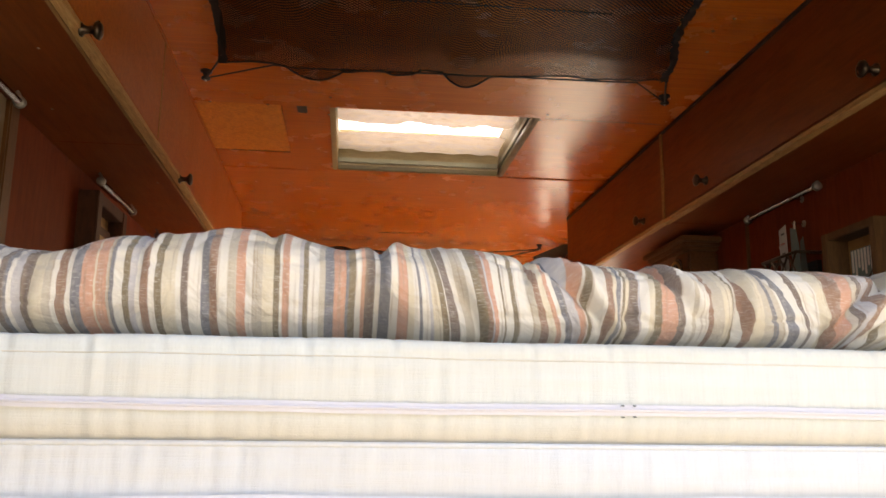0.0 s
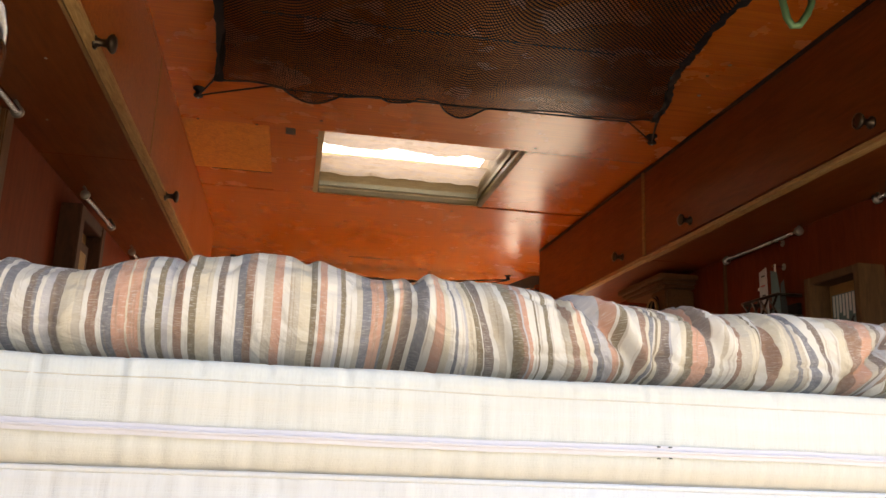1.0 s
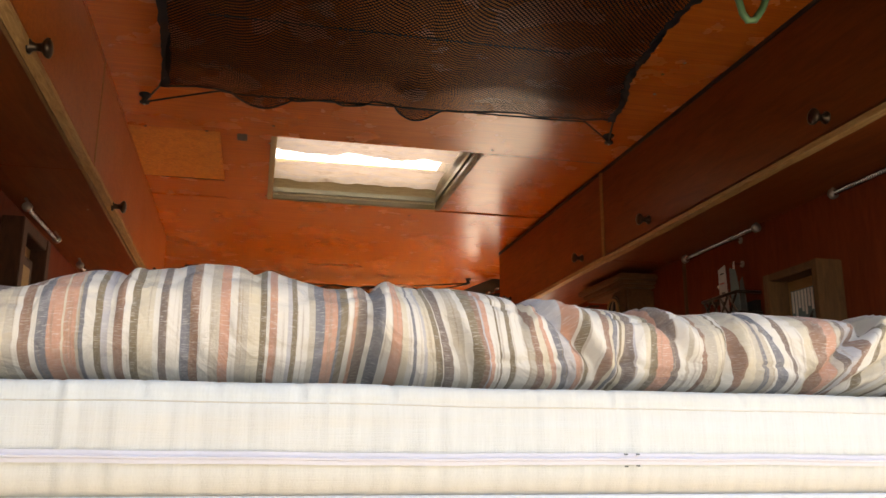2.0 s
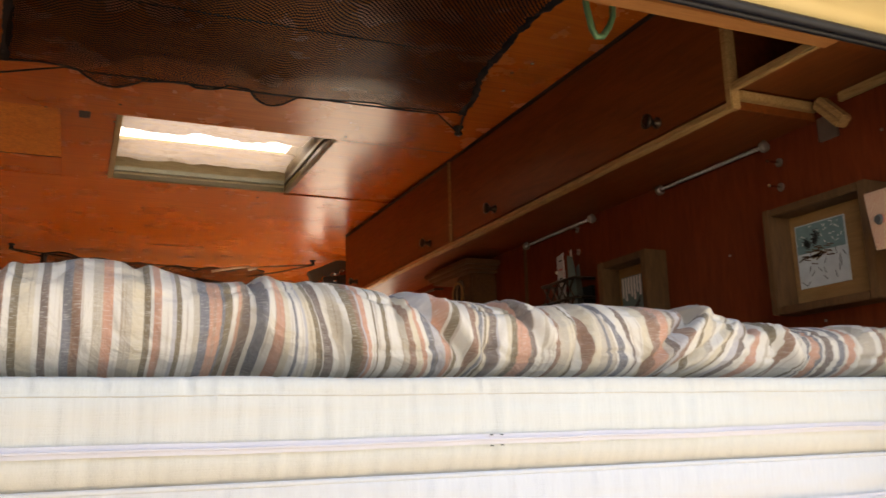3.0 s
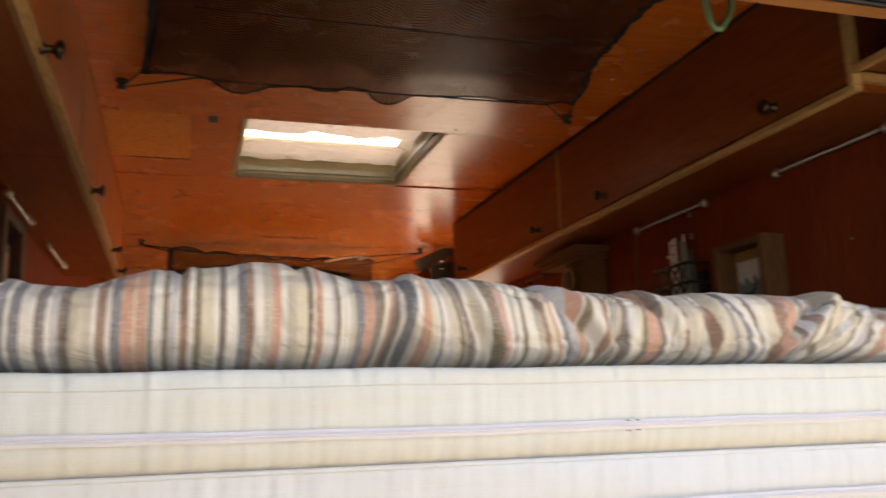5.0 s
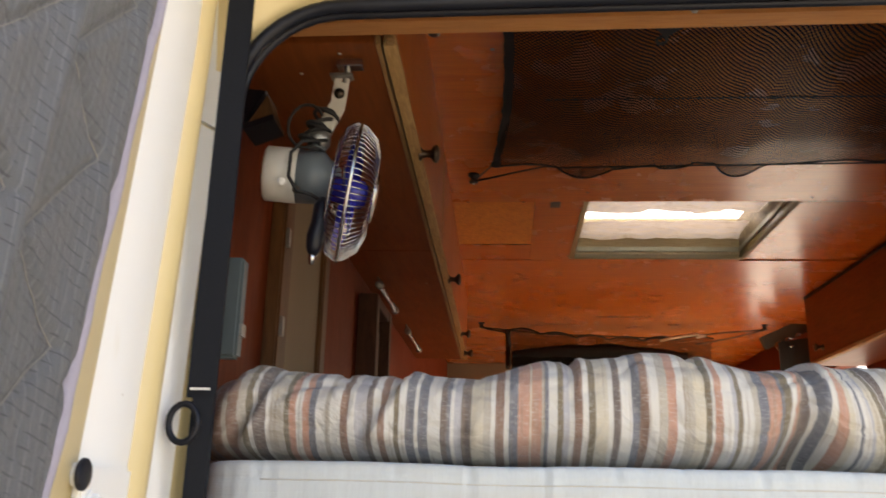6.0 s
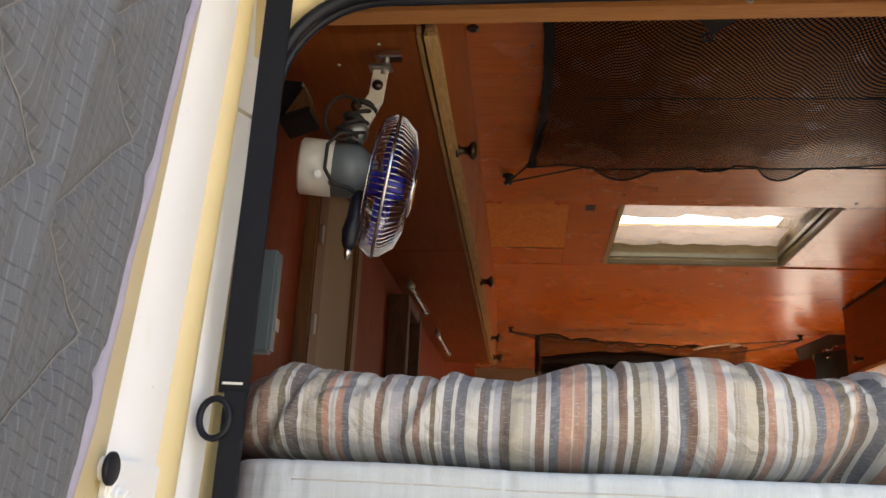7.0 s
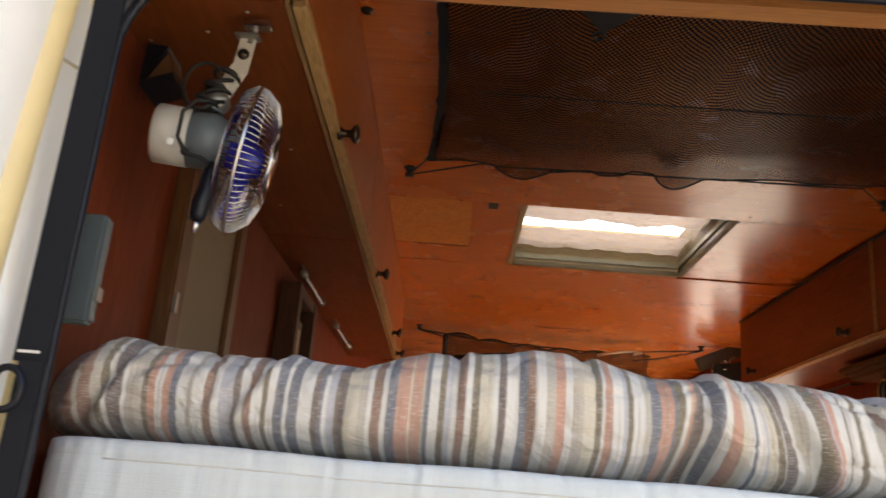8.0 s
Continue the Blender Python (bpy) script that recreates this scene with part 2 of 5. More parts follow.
def acrylic():
    m = Mat("opal_acrylic", (0.9, 0.9, 0.88), 0.4)
    thin, out = m.node("ShaderNodeBsdfTranslucent", Color=(0.9, 0.88, 0.84, 1)), m.node("ShaderNodeMixShader", Fac=0.75)
    m.link(m.p.outputs[0], out.inputs[1])
    m.link(thin.outputs[0], out.inputs[2])
    m.link(out.outputs[0], m.t.nodes["Material Output"].inputs[0])
    return m.m


def window_glass():
    m = Mat("window_glass", (1, 1, 1), 0.02)
    m.p.inputs["Transmission Weight"].default_value = 1.0
    m.p.inputs["IOR"].default_value = 1.1
    return m.m


def blue_blade():
    m = Mat("blue_tinted_plastic", (0.03, 0.03, 0.3), 0.25)
    m.p.inputs["Transmission Weight"].default_value = 0.1
    return m.m


def gravel():
    m = Mat("pale_dry_earth", (0.42, 0.385, 0.31), 0.9)
    a, b = m.noise(40, 6), m.noise(0.7, 4)
    c = m.mix(a, (0.32, 0.29, 0.225), (0.56, 0.515, 0.42))
    m.color(m.mix(m.math("MULTIPLY", b, 0.5), c, (0.26, 0.25, 0.15))).bump(a, 0.6, 0.01)
    return m.m


PALE_YELLOW = plain("pale_cream_yellow_paint", (0.76, 0.6, 0.3), 0.4, 0, 0.12, 12)
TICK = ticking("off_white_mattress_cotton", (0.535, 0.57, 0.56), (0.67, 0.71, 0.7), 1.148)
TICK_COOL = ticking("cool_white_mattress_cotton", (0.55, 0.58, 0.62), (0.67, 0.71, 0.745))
TAN_SEAM = plain("yellowed_seam", (0.64, 0.6, 0.51), 0.8, 0, 0.25, 30)
YELLOW, CREAM, LINEN, NET = yellow_paint(), cream_paint(), striped_linen(), netting()
QUILT, FOIL, ACRYLIC, GLASS, BLADE, GRAVEL = quilting(), foil(), acrylic(), window_glass(), blue_blade(), gravel()
ZIP = plain("lilac_white_zip_tape", (0.63, 0.625, 0.68), 0.6, 0, 0.05, 200, 0.3)
BINDING = plain("mauve_grey_binding", (0.4, 0.365, 0.42), 0.8, 0, 0.1, 200, 0.3)
LINING = plain("sealed_vehicle_lining", (0.12, 0.07, 0.045), 0.7)
DARK = plain("dark_fabric", (0.015, 0.014, 0.014), 0.85)


# ---- building helpers ----
def thing(name, at, label, category, group="", kind=""):
    e = new(name)
    e.empty_display_size = 0.05
    e.location = at
    return tagged(e, label, category, group, kind)


def part(name, bm, material, parent=None, label="", smooth=False):
    """Links a bmesh, in world metres, as one mesh object under a thing or a part."""
    bmesh.ops.recalc_face_normals(bm, faces=bm.faces)
    me = bpy.data.meshes.new(name)
    bm.to_mesh(me)
    bm.free()
    me.materials.append(material)
    if smooth:
        me.shade_smooth()
    ob = new(name, me)
    if parent is not None:
        ob.parent = parent
        if parent.type == "EMPTY":
            ob.matrix_parent_inverse = Matrix.Translation(-parent.location)
    return tagged(ob, label)


def box(x0, x1, y0, y1, z0, z1, bevel=0.0, bm=None, m=None):
    bm = bm or bmesh.new()
    made = bmesh.ops.create_cube(bm, size=1)["verts"]
    for v in made:
        v.co = Vector((x0 + (v.co.x + 0.5) * (x1 - x0), y0 + (v.co.y + 0.5) * (y1 - y0), z0 + (v.co.z + 0.5) * (z1 - z0)))
    if m is not None:
        bmesh.ops.transform(bm, matrix=m, verts=made)
    if bevel:
        es = list({e for v in made for e in v.link_edges})
        bmesh.ops.bevel(bm, geom=es, offset=bevel, segments=2, affect="EDGES")
    return bm


def tube(points, r, seg=8, bm=None, closed=False, ends=True):
    """A round bar along points; r is a radius or one radius a point."""
    bm = bm or bmesh.new()
    pts = [Vector(p) for p in points]
    rings, up = [], None
    for i, p in enumerate(pts):
        a = pts[i - 1] if i or closed else p
        b = pts[(i + 1) % len(pts)] if i + 1 < len(pts) or closed else p
        d = (b - a).normalized()
        if up is None:
            up = d.orthogonal().normalized()
        up = (up - d * up.dot(d)).normalized()
        side = d.cross(up)
        rr = r[i] if isinstance(r, (list, tuple)) else r
        rings.append([bm.verts.new(p + (up * math.cos(k) + side * math.sin(k)) * rr) for k in (2 * math.pi * j / seg for j in range(seg))])
    for i in range(len(rings) - (0 if closed else 1)):
        a, b = rings[i], rings[(i + 1) % len(rings)]
        for j in range(seg):
            bm.faces.new((a[j], a[(j + 1) % seg], b[(j + 1) % seg], b[j]))
    if ends and not closed:
        bm.faces.new(rings[0][::-1])
        bm.faces.new(rings[-1])
    return bm


def lathe(profile, origin, axis, seg=20, bm=None):
    """Turned shape: (distance along the axis, radius) rows."""
    bm = bm or bmesh.new()
    ax = Vector(axis).normalized()
    u = ax.orthogonal().normalized()
    w = ax.cross(u)
    rings = []
    for d, r in profile:
        c = Vector(origin) + ax * d
        rings.append([bm.verts.new(c + (u * math.cos(k) + w * math.sin(k)) * max(r, 1e-4)) for k in (2 * math.pi * j / seg for j in range(seg))])
    for a, b in zip(rings, rings[1:]):
        for j in range(seg):
            bm.faces.new((a[j], a[(j + 1) % seg], b[(j + 1) % seg], b[j]))
    bm.faces.new(rings[0][::-1])
    bm.faces.new(rings[-1])
    return bm


def sheet(fn, nu, nv, bm=None, uv=None):
    """A grid of quads: fn(u, v) -> place, u and v in 0..1."""
    bm = bm or bmesh.new()
    layer = bm.loops.layers.uv.new("UVMap") if uv else None
    g = [[bm.verts.new(fn(i / nu, j / nv)) for j in range(nv + 1)] for i in range(nu + 1)]
    for i in range(nu):
        for j in range(nv):
            f = bm.faces.new((g[i][j], g[i + 1][j], g[i + 1][j + 1], g[i][j + 1]))
            if uv:
                for lp, (a, b) in zip(f.loops, ((i, j), (i + 1, j), (i + 1, j + 1), (i, j + 1))):
                    lp[layer].uv = (a / nu * uv[0], b / nv * uv[1])
    return bm


def prism(outline, axis, a, b, bm=None):
    """An outline of pairs, drawn out along an axis from a to b. Pairs are the other two coordinates in order."""
    bm = bm or bmesh.new()

    def at(p, s):
        return {"x": (s, p[0], p[1]), "y": (p[0], s, p[1]), "z": (p[0], p[1], s)}[axis]

    lo, hi = [bm.verts.new(at(p, a)) for p in outline], [bm.verts.new(at(p, b)) for p in outline]
    n = len(outline)
    bm.faces.new(lo)
    bm.faces.new(hi[::-1])
    for i in range(n):
        bm.faces.new((lo[i], hi[i], hi[(i + 1) % n], lo[(i + 1) % n]))
    return bm


def ripple(x, y, z, scale):
    return noise.noise(Vector((x, y, z)) * scale)


def structure(name, bm, mat, label, category, smooth=False):
    return tagged(part(name, bm, mat, None, label, smooth), "", category, "", "structure")


# ---- ground and the vehicle's shell ----
def ground():
    bm = sheet(lambda u, v: ((u - 0.5) * 600, (v - 0.5) * 600, 0.0), 30, 30)
    structure("ground", bm, GRAVEL, "dry pale gravel ground round the van", "ground")


ground()

WALL, CEIL, FLOOR, FRONT = 0.86, 1.99, 0.55, 4.35


def right_wall():
    """The right side, with its wide side doorway standing open."""
    bm = bmesh.new()
    for y0, y1, z0, z1 in ((-0.03, 2.5, FLOOR, 2.05), (2.5, 4.2, FLOOR, 0.58), (2.5, 4.2, 1.76, 2.05), (4.2, FRONT, FLOOR, 2.05)):
        box(WALL, 0.94, y0, y1, z0, z1, 0, bm)
    return bm


structure("wall_left", box(-0.94, -WALL, -0.03, FRONT, FLOOR, 2.05), PLY_WALL, "red stained plywood side wall with shade put into its colour", "wall")
structure("wall_right", right_wall(), PLY_WALL, "red stained plywood side wall with shade put into its colour", "wall")
structure("floor", box(-0.94, 0.94, -0.05, FRONT, 0.48, FLOOR), BOUNCE_FLOOR, "unseen van floor, made honey-brown to bounce warm light", "floor")


# Unseen curtain, added to block windscreen light and bounce some back.
structure("wall_front", box(-0.94, 0.94, FRONT, FRONT + 0.06, FLOOR, 2.05), BEIGE, "unseen cab front closed off by an added beige curtain", "wall")

SKY_X, SKY_Y0, SKY_Y1 = 0.276, 1.372, 1.945


def ceiling():
    bm = bmesh.new()
    box(-WALL, WALL, 0.02, SKY_Y0, CEIL - 0.006, 2.02, 0.0015, bm)
    box(-0.4175, -SKY_X, SKY_Y0 + 0.003, SKY_Y1 + 0.04, CEIL, 2.02, 0.001, bm)
    box(-WALL, -0.418, 1.8, SKY_Y1 + 0.04, CEIL + 0.002, 2.02, 0.001, bm)
    sag = Matrix.Translation((0, SKY_Y0, CEIL)) @ Euler((radians(0.5), 0, 0)).to_matrix().to_4x4() @ Matrix.Translation((0, -SKY_Y0, -CEIL))
    box(SKY_X, WALL, SKY_Y0 + 0.008, SKY_Y1 + 0.04, CEIL, 2.02, 0.0015, bm, sag)
    box(-SKY_X, SKY_X, SKY_Y1, SKY_Y1 + 0.04, CEIL, 2.02, 0.001, bm)
    box(-WALL, WALL, SKY_Y1 + 0.043, FRONT, CEIL + 0.001, 2.02, 0.0015, bm)
    return structure("ceiling", bm, PLY_CEIL, "glossy orange-brown varnished plywood ceiling", "ceiling")


ceiling()
structure("ceiling_panel", box(-WALL, -0.418, SKY_Y0 + 0.003, 1.797, CEIL + 0.001, 2.02, 0.001), BURL, "lighter plywood ceiling patch", "ceiling panel")
structure("ceiling_underlay", box(-0.3, 0.3, SKY_Y0 - 0.02, SKY_Y0 - 0.004, 2.02, 2.045), LINING, "dark roof batten", "batten")


def opening(d=0.0, n=10, bottom=0.5, left=None):
    """The rear doorway's outline, offset outwards by d, as (x, z) from low left over the top to low right."""
    hx, top, r = 0.757 + d, 1.682 + d, 0.1 + d
    q = left or r
    pts = [(-hx, bottom), (-hx, 0.9), (-hx, 1.2), (-hx, 1.4)]
    pts += [(-hx + q - q * math.cos(a), top - q + q * math.sin(a)) for a in (math.pi / 2 * i / n for i in range(n + 1))]
    pts += [(x, top + 0.006 * (1 - abs(x) / hx)) for x in (-0.4, -0.2, 0.0, 0.2, 0.4)]
    pts += [(hx - r + r * math.sin(a), top - r + r * math.cos(a)) for a in (math.pi / 2 * i / n for i in range(n + 1))]
    return pts + [(hx, 1.4), (hx, 1.2), (hx, 0.9), (hx, bottom)]


def rake(z):
    """How far the tail stands back from upright at a height."""
    return (1.66 - z) * 0.1


def rear_frame():
    prof = [(0.012, -0.052), (0.02, -0.06), (0.026, -0.074), (0.0315, -0.082), (0.033, -0.12), (0.036, -0.15), (0.04, -0.17), (0.05, -0.185), (0.075, -0.192), (0.12, -0.188), (0.18, -0.17), (0.183, 0.0)]
    bm = bmesh.new()
    rings = []
    for d, y in prof:
        out = opening(d, left=0.02 if d > 0.031 else None)
        k = min(1.0, max(0.0, (-y - 0.07) / 0.08))
        rings.append([bm.verts.new((x, y - rake(z) * k, z)) for x, z in out])
    for a, b in zip(rings, rings[1:]):
        for j in range(len(a) - 1):
            bm.faces.new((a[j], a[j + 1], b[j + 1], b[j]))
    return bm


van = thing("van_body", (0, 0, 0.3), "old cream-yellow van body with open rear doorway", "van")
part("rear_frame", rear_frame(), YELLOW, van, "cream-yellow painted door surround", True)
part("door_seal", tube([(x, -0.066, z) for x, z in opening(0.005)], 0.0072, 10), RUBBER, van, "blue-black rubber door seal", True)
part("seal_lip", tube([(x, -0.056, z) for x, z in opening(0.001)], 0.005, 8), RUBBER, van, "", True)
part("roof_panel", box(-0.94, 0.94, -0.16, 1.3, 2.1, 2.13, 0.02), YELLOW, van)
part("roof_panel", box(-0.94, 0.94, 2.0, 4.3, 2.1, 2.13, 0.02), YELLOW, van)
part("roof_panel", box(-0.94, -0.32, 1.3, 2.0, 2.1, 2.13), YELLOW, van)
part("roof_panel", box(0.32, 0.94, 1.3, 2.0, 2.1, 2.13), YELLOW, van)
part("rear_corner_skin", box(-0.975, -0.945, -0.17, 3.2, 0.45, 2.12, 0.01), YELLOW, van)
part("rear_corner_skin", box(0.945, 0.975, -0.17, 2.5, 0.45, 2.12, 0.01), YELLOW, van)
part("cab_skin", box(-0.975, -0.945, 3.2, 4.3, 0.45, 2.0, 0.01), YELLOW, van)
part("cab_skin", box(0.945, 0.975, 2.5, 4.3, 0.45, 0.57, 0.01), YELLOW, van)
part("tail_panel", box(-0.74, 0.74, -0.2, -0.05, 0.42, 0.52, 0.02), YELLOW, van)


def jamb_panel(y0, y1, x0, x1, z0, z1, lean=0.1, tilt=0.012):
    bm = bmesh.new()
    n = 8
    lo, hi = [], []
    for i in range(n + 1):
        z = z0 + (z1 - z0) * i / n
        k = max(0.0, 1.63 - z) * lean
        lo.append([bm.verts.new((x, y - k * s, z)) for x, y, s in ((x0 - tilt, y0, 1), (x1 - tilt, y0 + 0.004, 1), (x1 + tilt * 0.4, y1 - 0.006, 0.55), (x0 + 0.004, y1, 0.55), (x0 - 0.03, y1, 0.55), (x0 - 0.03, y0, 1))])
    for a, b in zip(lo, lo[1:]):
        for j in range(6):
            bm.faces.new((a[j], a[(j + 1) % 6], b[(j + 1) % 6], b[j]))
    bm.faces.new(lo[0])
    bm.faces.new(lo[-1][::-1])
    return bm


part("door_jamb", jamb_panel(-0.18, -0.12, -0.787, -0.783, 0.6, 1.98), CREAM, van, "chalky cream door jamb", True)
part("door_jamb", jamb_panel(-0.1, -0.055, -0.786, -0.778, 1.553, 1.98), CREAM, van, "cream jamb strip above a joint")
part("door_jamb", jamb_panel(-0.1, -0.055, -0.787, -0.78, 0.6, 1.55), CREAM, van, "cream jamb strip")
part("jamb_ridge", tube([(-0.794, -0.1115 - max(0.0, 1.63 - z) * 0.078, z) for z in (0.6 + 1.38 * i / 30 for i in range(31))], 0.022, 20), PALE_YELLOW, van, "rounded cream-yellow fold of the jamb", True)


# strap and its ring on the doorway's edge
strap = thing("strap", (-0.75, -0.1, 1.72), "black webbing strap with a ring, hanging along the doorway", "strap")
part("webbing", prism([(-0.763, -0.102), (-0.741, -0.094), (-0.741, -0.0905), (-0.763, -0.0985)], "z", 1.29, 1.93), WEB, strap)
part("webbing", prism([(-0.757, -0.104), (-0.741, -0.098), (-0.741, -0.0945), (-0.757, -0.1005)], "z", 0.9, 1.2905), WEB, strap, "dark blue tail of the strap")
part("ring", tube([(-0.762 + 0.0125 * math.cos(a), -0.106, 1.268 + 0.016 * math.sin(a)) for a in (2 * math.pi * i / 20 for i in range(20))], 0.0029, 8, None, True), RUBBER, strap, "black plastic ring", True)
part("stitching", box(-0.76, -0.743, -0.1035, -0.102, 1.296, 1.298), PAPER, strap)

latch = thing("door_latch_plate", (-0.785, -0.17, 1.2), "cream painted latch plate on the door jamb", "latch plate")
part("plate", box(-0.786, -0.7785, -0.234, -0.132, 1.14, 1.229, 0.002), CREAM, latch)
part("worn_edge", box(-0.7862, -0.7782, -0.1335, -0.1305, 1.15, 1.2292, 0.0008), FRAME_WOOD, latch, "brown worn edge")
for sz in (1.215, 1.16):
    part("screw", lathe([(0, 0.005), (0.002, 0.004)], (-0.7785, -0.15, sz), (1, 0, 0), 10), BLACK_METAL, latch)
for by_, bz_ in ((-0.222, 1.205), (-0.19, 1.178)):
    part("bolt", lathe([(0, 0.0085), (0.003, 0.0085), (0.0035, 0.006), (0.008, 0.0058), (0.009, 0.004)], (-0.7785, by_, bz_), (1, 0, 0), 6), CREAM, latch, "cream painted bolt head")
buf = thing("door_buffer", (-0.786, -0.235, 1.222), "round black rubber door buffer on a stub", "door buffer")
part("pad", lathe([(0.0105, 0.010), (0.0115, 0.011), (0.0135, 0.011), (0.0145, 0.0095)], (-0.79, -0.236, 1.223), (1, 0.05, 0), 20), RUBBER, buf, "", True)
part("stub", lathe([(0, 0.009), (0.011, 0.007)], (-0.79, -0.233, 1.223), (1, -0.1, 0), 14), CREAM, buf)


# ---- open rear door with its quilted lining ----
STITCH = plain("beige_stitching", (0.27, 0.25, 0.215), 0.8)


def rear_door():
    door = thing("rear_door", (-0.8, -0.3, 0.55), "open van rear door covered by grey quilted lining", "door")
    z0, z1 = 0.55, 1.95

    def edge(z):
        return -0.221 - (1.63 - z) * 0.18

    def column(y, z):
        """Which stitched column a place lies in, and how far along it."""
        w = (edge(z) - 0.018 - y) / 0.09
        return math.floor(w), w - math.floor(w)

    def zigzag(k, z):
        p = ((z - 1.565 + 0.058 * k) / 0.134) % 1.0
        tri = (p - 0.42) / 0.58 if p > 0.42 else 1 - p / 0.42
        return 0.5 + 0.37 * (1 - 2 * tri)

    def relief(y, z):
        # zigzag seams with loose upright folds between the columns
        k, w = column(y, z)
        d = abs(w - zigzag(k, z)) * 0.09
        puff = 0.0045 * (1 - math.exp(-((d / 0.007) ** 2)))
        ridge = 0.0075 * math.exp(-((min(w, 1 - w) / 0.13) ** 2))
        fold = 0.003 * ripple(0, y * 2.6, z * 0.25, 6) + 0.0036 * ripple(3, y * 9 - z * 1.6, z * 0.3, 6) + 0.0009 * ripple(6, y * 26 + z * 6, z * 1.2, 6)
        return -0.776 + puff + ridge + fold + 0.02 * (edge(z) - y) / 0.62

    def quilt(u, v):
        z = z0 + (z1 - z0) * v
        y = edge(z) - u * 0.62
        return (relief(y, z), y, z)

    for k in range(5):
        run = []
        for i in range(520):
            z = 0.9 + 0.9 * i / 519
            y = edge(z) - 0.018 - 0.09 * (k + zigzag(k, z))
            run.append((relief(y, z) + 0.0008, y, z))
        part("stitch_line", tube(run, 0.00045, 4), STITCH, door)
    part("quilted_lining", sheet(quilt, 280, 420), QUILT, door, "grey quilted lining with rhombic stitching", True)
    zs = [z0 + (z1 - z0) * i / 60 for i in range(61)]
    part("binding", tube([(-0.776 + 0.003 * ripple(0, 0, z, 18), edge(z) + 0.004 + 0.004 * ripple(1, 0, z, 12), z) for z in zs], 0.0075, 10), BINDING, door, "mauve-grey edge binding", True)
    bm = bmesh.new()
    rows = []
    for z in zs[::4]:
        e = edge(z)
        rows.append([bm.verts.new(c) for c in ((-0.793, e + 0.042 + (1.63 - z) * 0.07, z), (-0.785, e + 0.036 + (1.63 - z) * 0.065, z), (-0.779, e - 0.01, z), (-0.785, e - 0.66, z), (-0.83, e - 0.66, z), (-0.83, e + 0.02, z))])
    for a, b in zip(rows, rows[1:]):
        for j in range(6):
            bm.faces.new((a[j], a[(j + 1) % 6], b[(j + 1) % 6], b[j]))
    bm.faces.new(rows[0])
    bm.faces.new(rows[-1][::-1])
    part("panel", bm, YELLOW, door, "cream-yellow door shell", True)


rear_door()


# ---- trim at the doorway ----
structure("trim_header", prism([(-0.76, 1.7185), (0.64, 1.7275), (0.64, 1.9835), (-0.76, 1.9835)], "y", 0.018, 0.045), ORANGE, "orange varnished header batten over the doorway", "batten")
structure("trim_header_end", prism([(0.6405, 1.734), (0.85, 1.74), (0.85, 1.983), (0.6405, 1.983)], "y", 0.02, 0.045), PLY_SHADE, "dark plywood filler at the header's end", "filler")
for hx_ in (-0.29, -0.57, 0.12, 0.47):
    tiny_screw = part("header_pin", lathe([(0, 0.0035), (0.0015, 0.0025)], (hx_ + 0.03, 0.018, 1.7335), (0, -1, 0), 8), STEEL, None, "small screw head in the header batten")
    tagged(tiny_screw, "", "screw", "header screws")
header_screw = thing("header_screw", (-0.29, 0.02, 1.726), "small brass screw in the header", "screw")
part("head", lathe([(0, 0.0045), (0.002, 0.003)], (-0.29, 0.018, 1.727), (0, -1, 0), 10), STEEL, header_screw)
structure("trim_post_right", prism([(0.847, 0.072), (0.862, 0.072), (0.862, 0.086), (0.847, 0.086)], "z", 1.25, 1.745), ORANGE, "narrow orange pine post at the right rear corner", "post")
structure("rear_lining_right", box(0.853, 0.8615, -0.03, 0.0705, 1.05, 1.98, 0.001), PLY_SHADE, "brown plywood lining beside the doorway", "lining")
structure("rear_lining_left", box(-0.861, -0.79, -0.028, 0.01, 1.05, 1.98, 0.004), PLY_WALL, "brown plywood lining beside the doorway", "lining")


structure("rear_return_right", box(0.768, 0.862, -0.04, -0.031, 1.0, 1.99), PLY_SHADE, "plywood return behind the right door pillar", "lining")
structure("rear_return_left", box(-0.862, -0.768, -0.04, -0.031, 1.0, 1.99), PLY_SHADE, "plywood return behind the left door pillar", "lining")
structure("rear_return_top", box(-0.768, 0.768, -0.04, -0.031, 1.705, 1.99), PLY_SHADE, "plywood return behind the door head", "lining")


# ---- overhead cabinets ----
KNOB = [(0, 0.011), (0.003, 0.0115), (0.006, 0.007), (0.012, 0.0055), (0.019, 0.007), (0.022, 0.012), (0.026, 0.015), (0.029, 0.0145), (0.032, 0.01), (0.033, 0.004)]


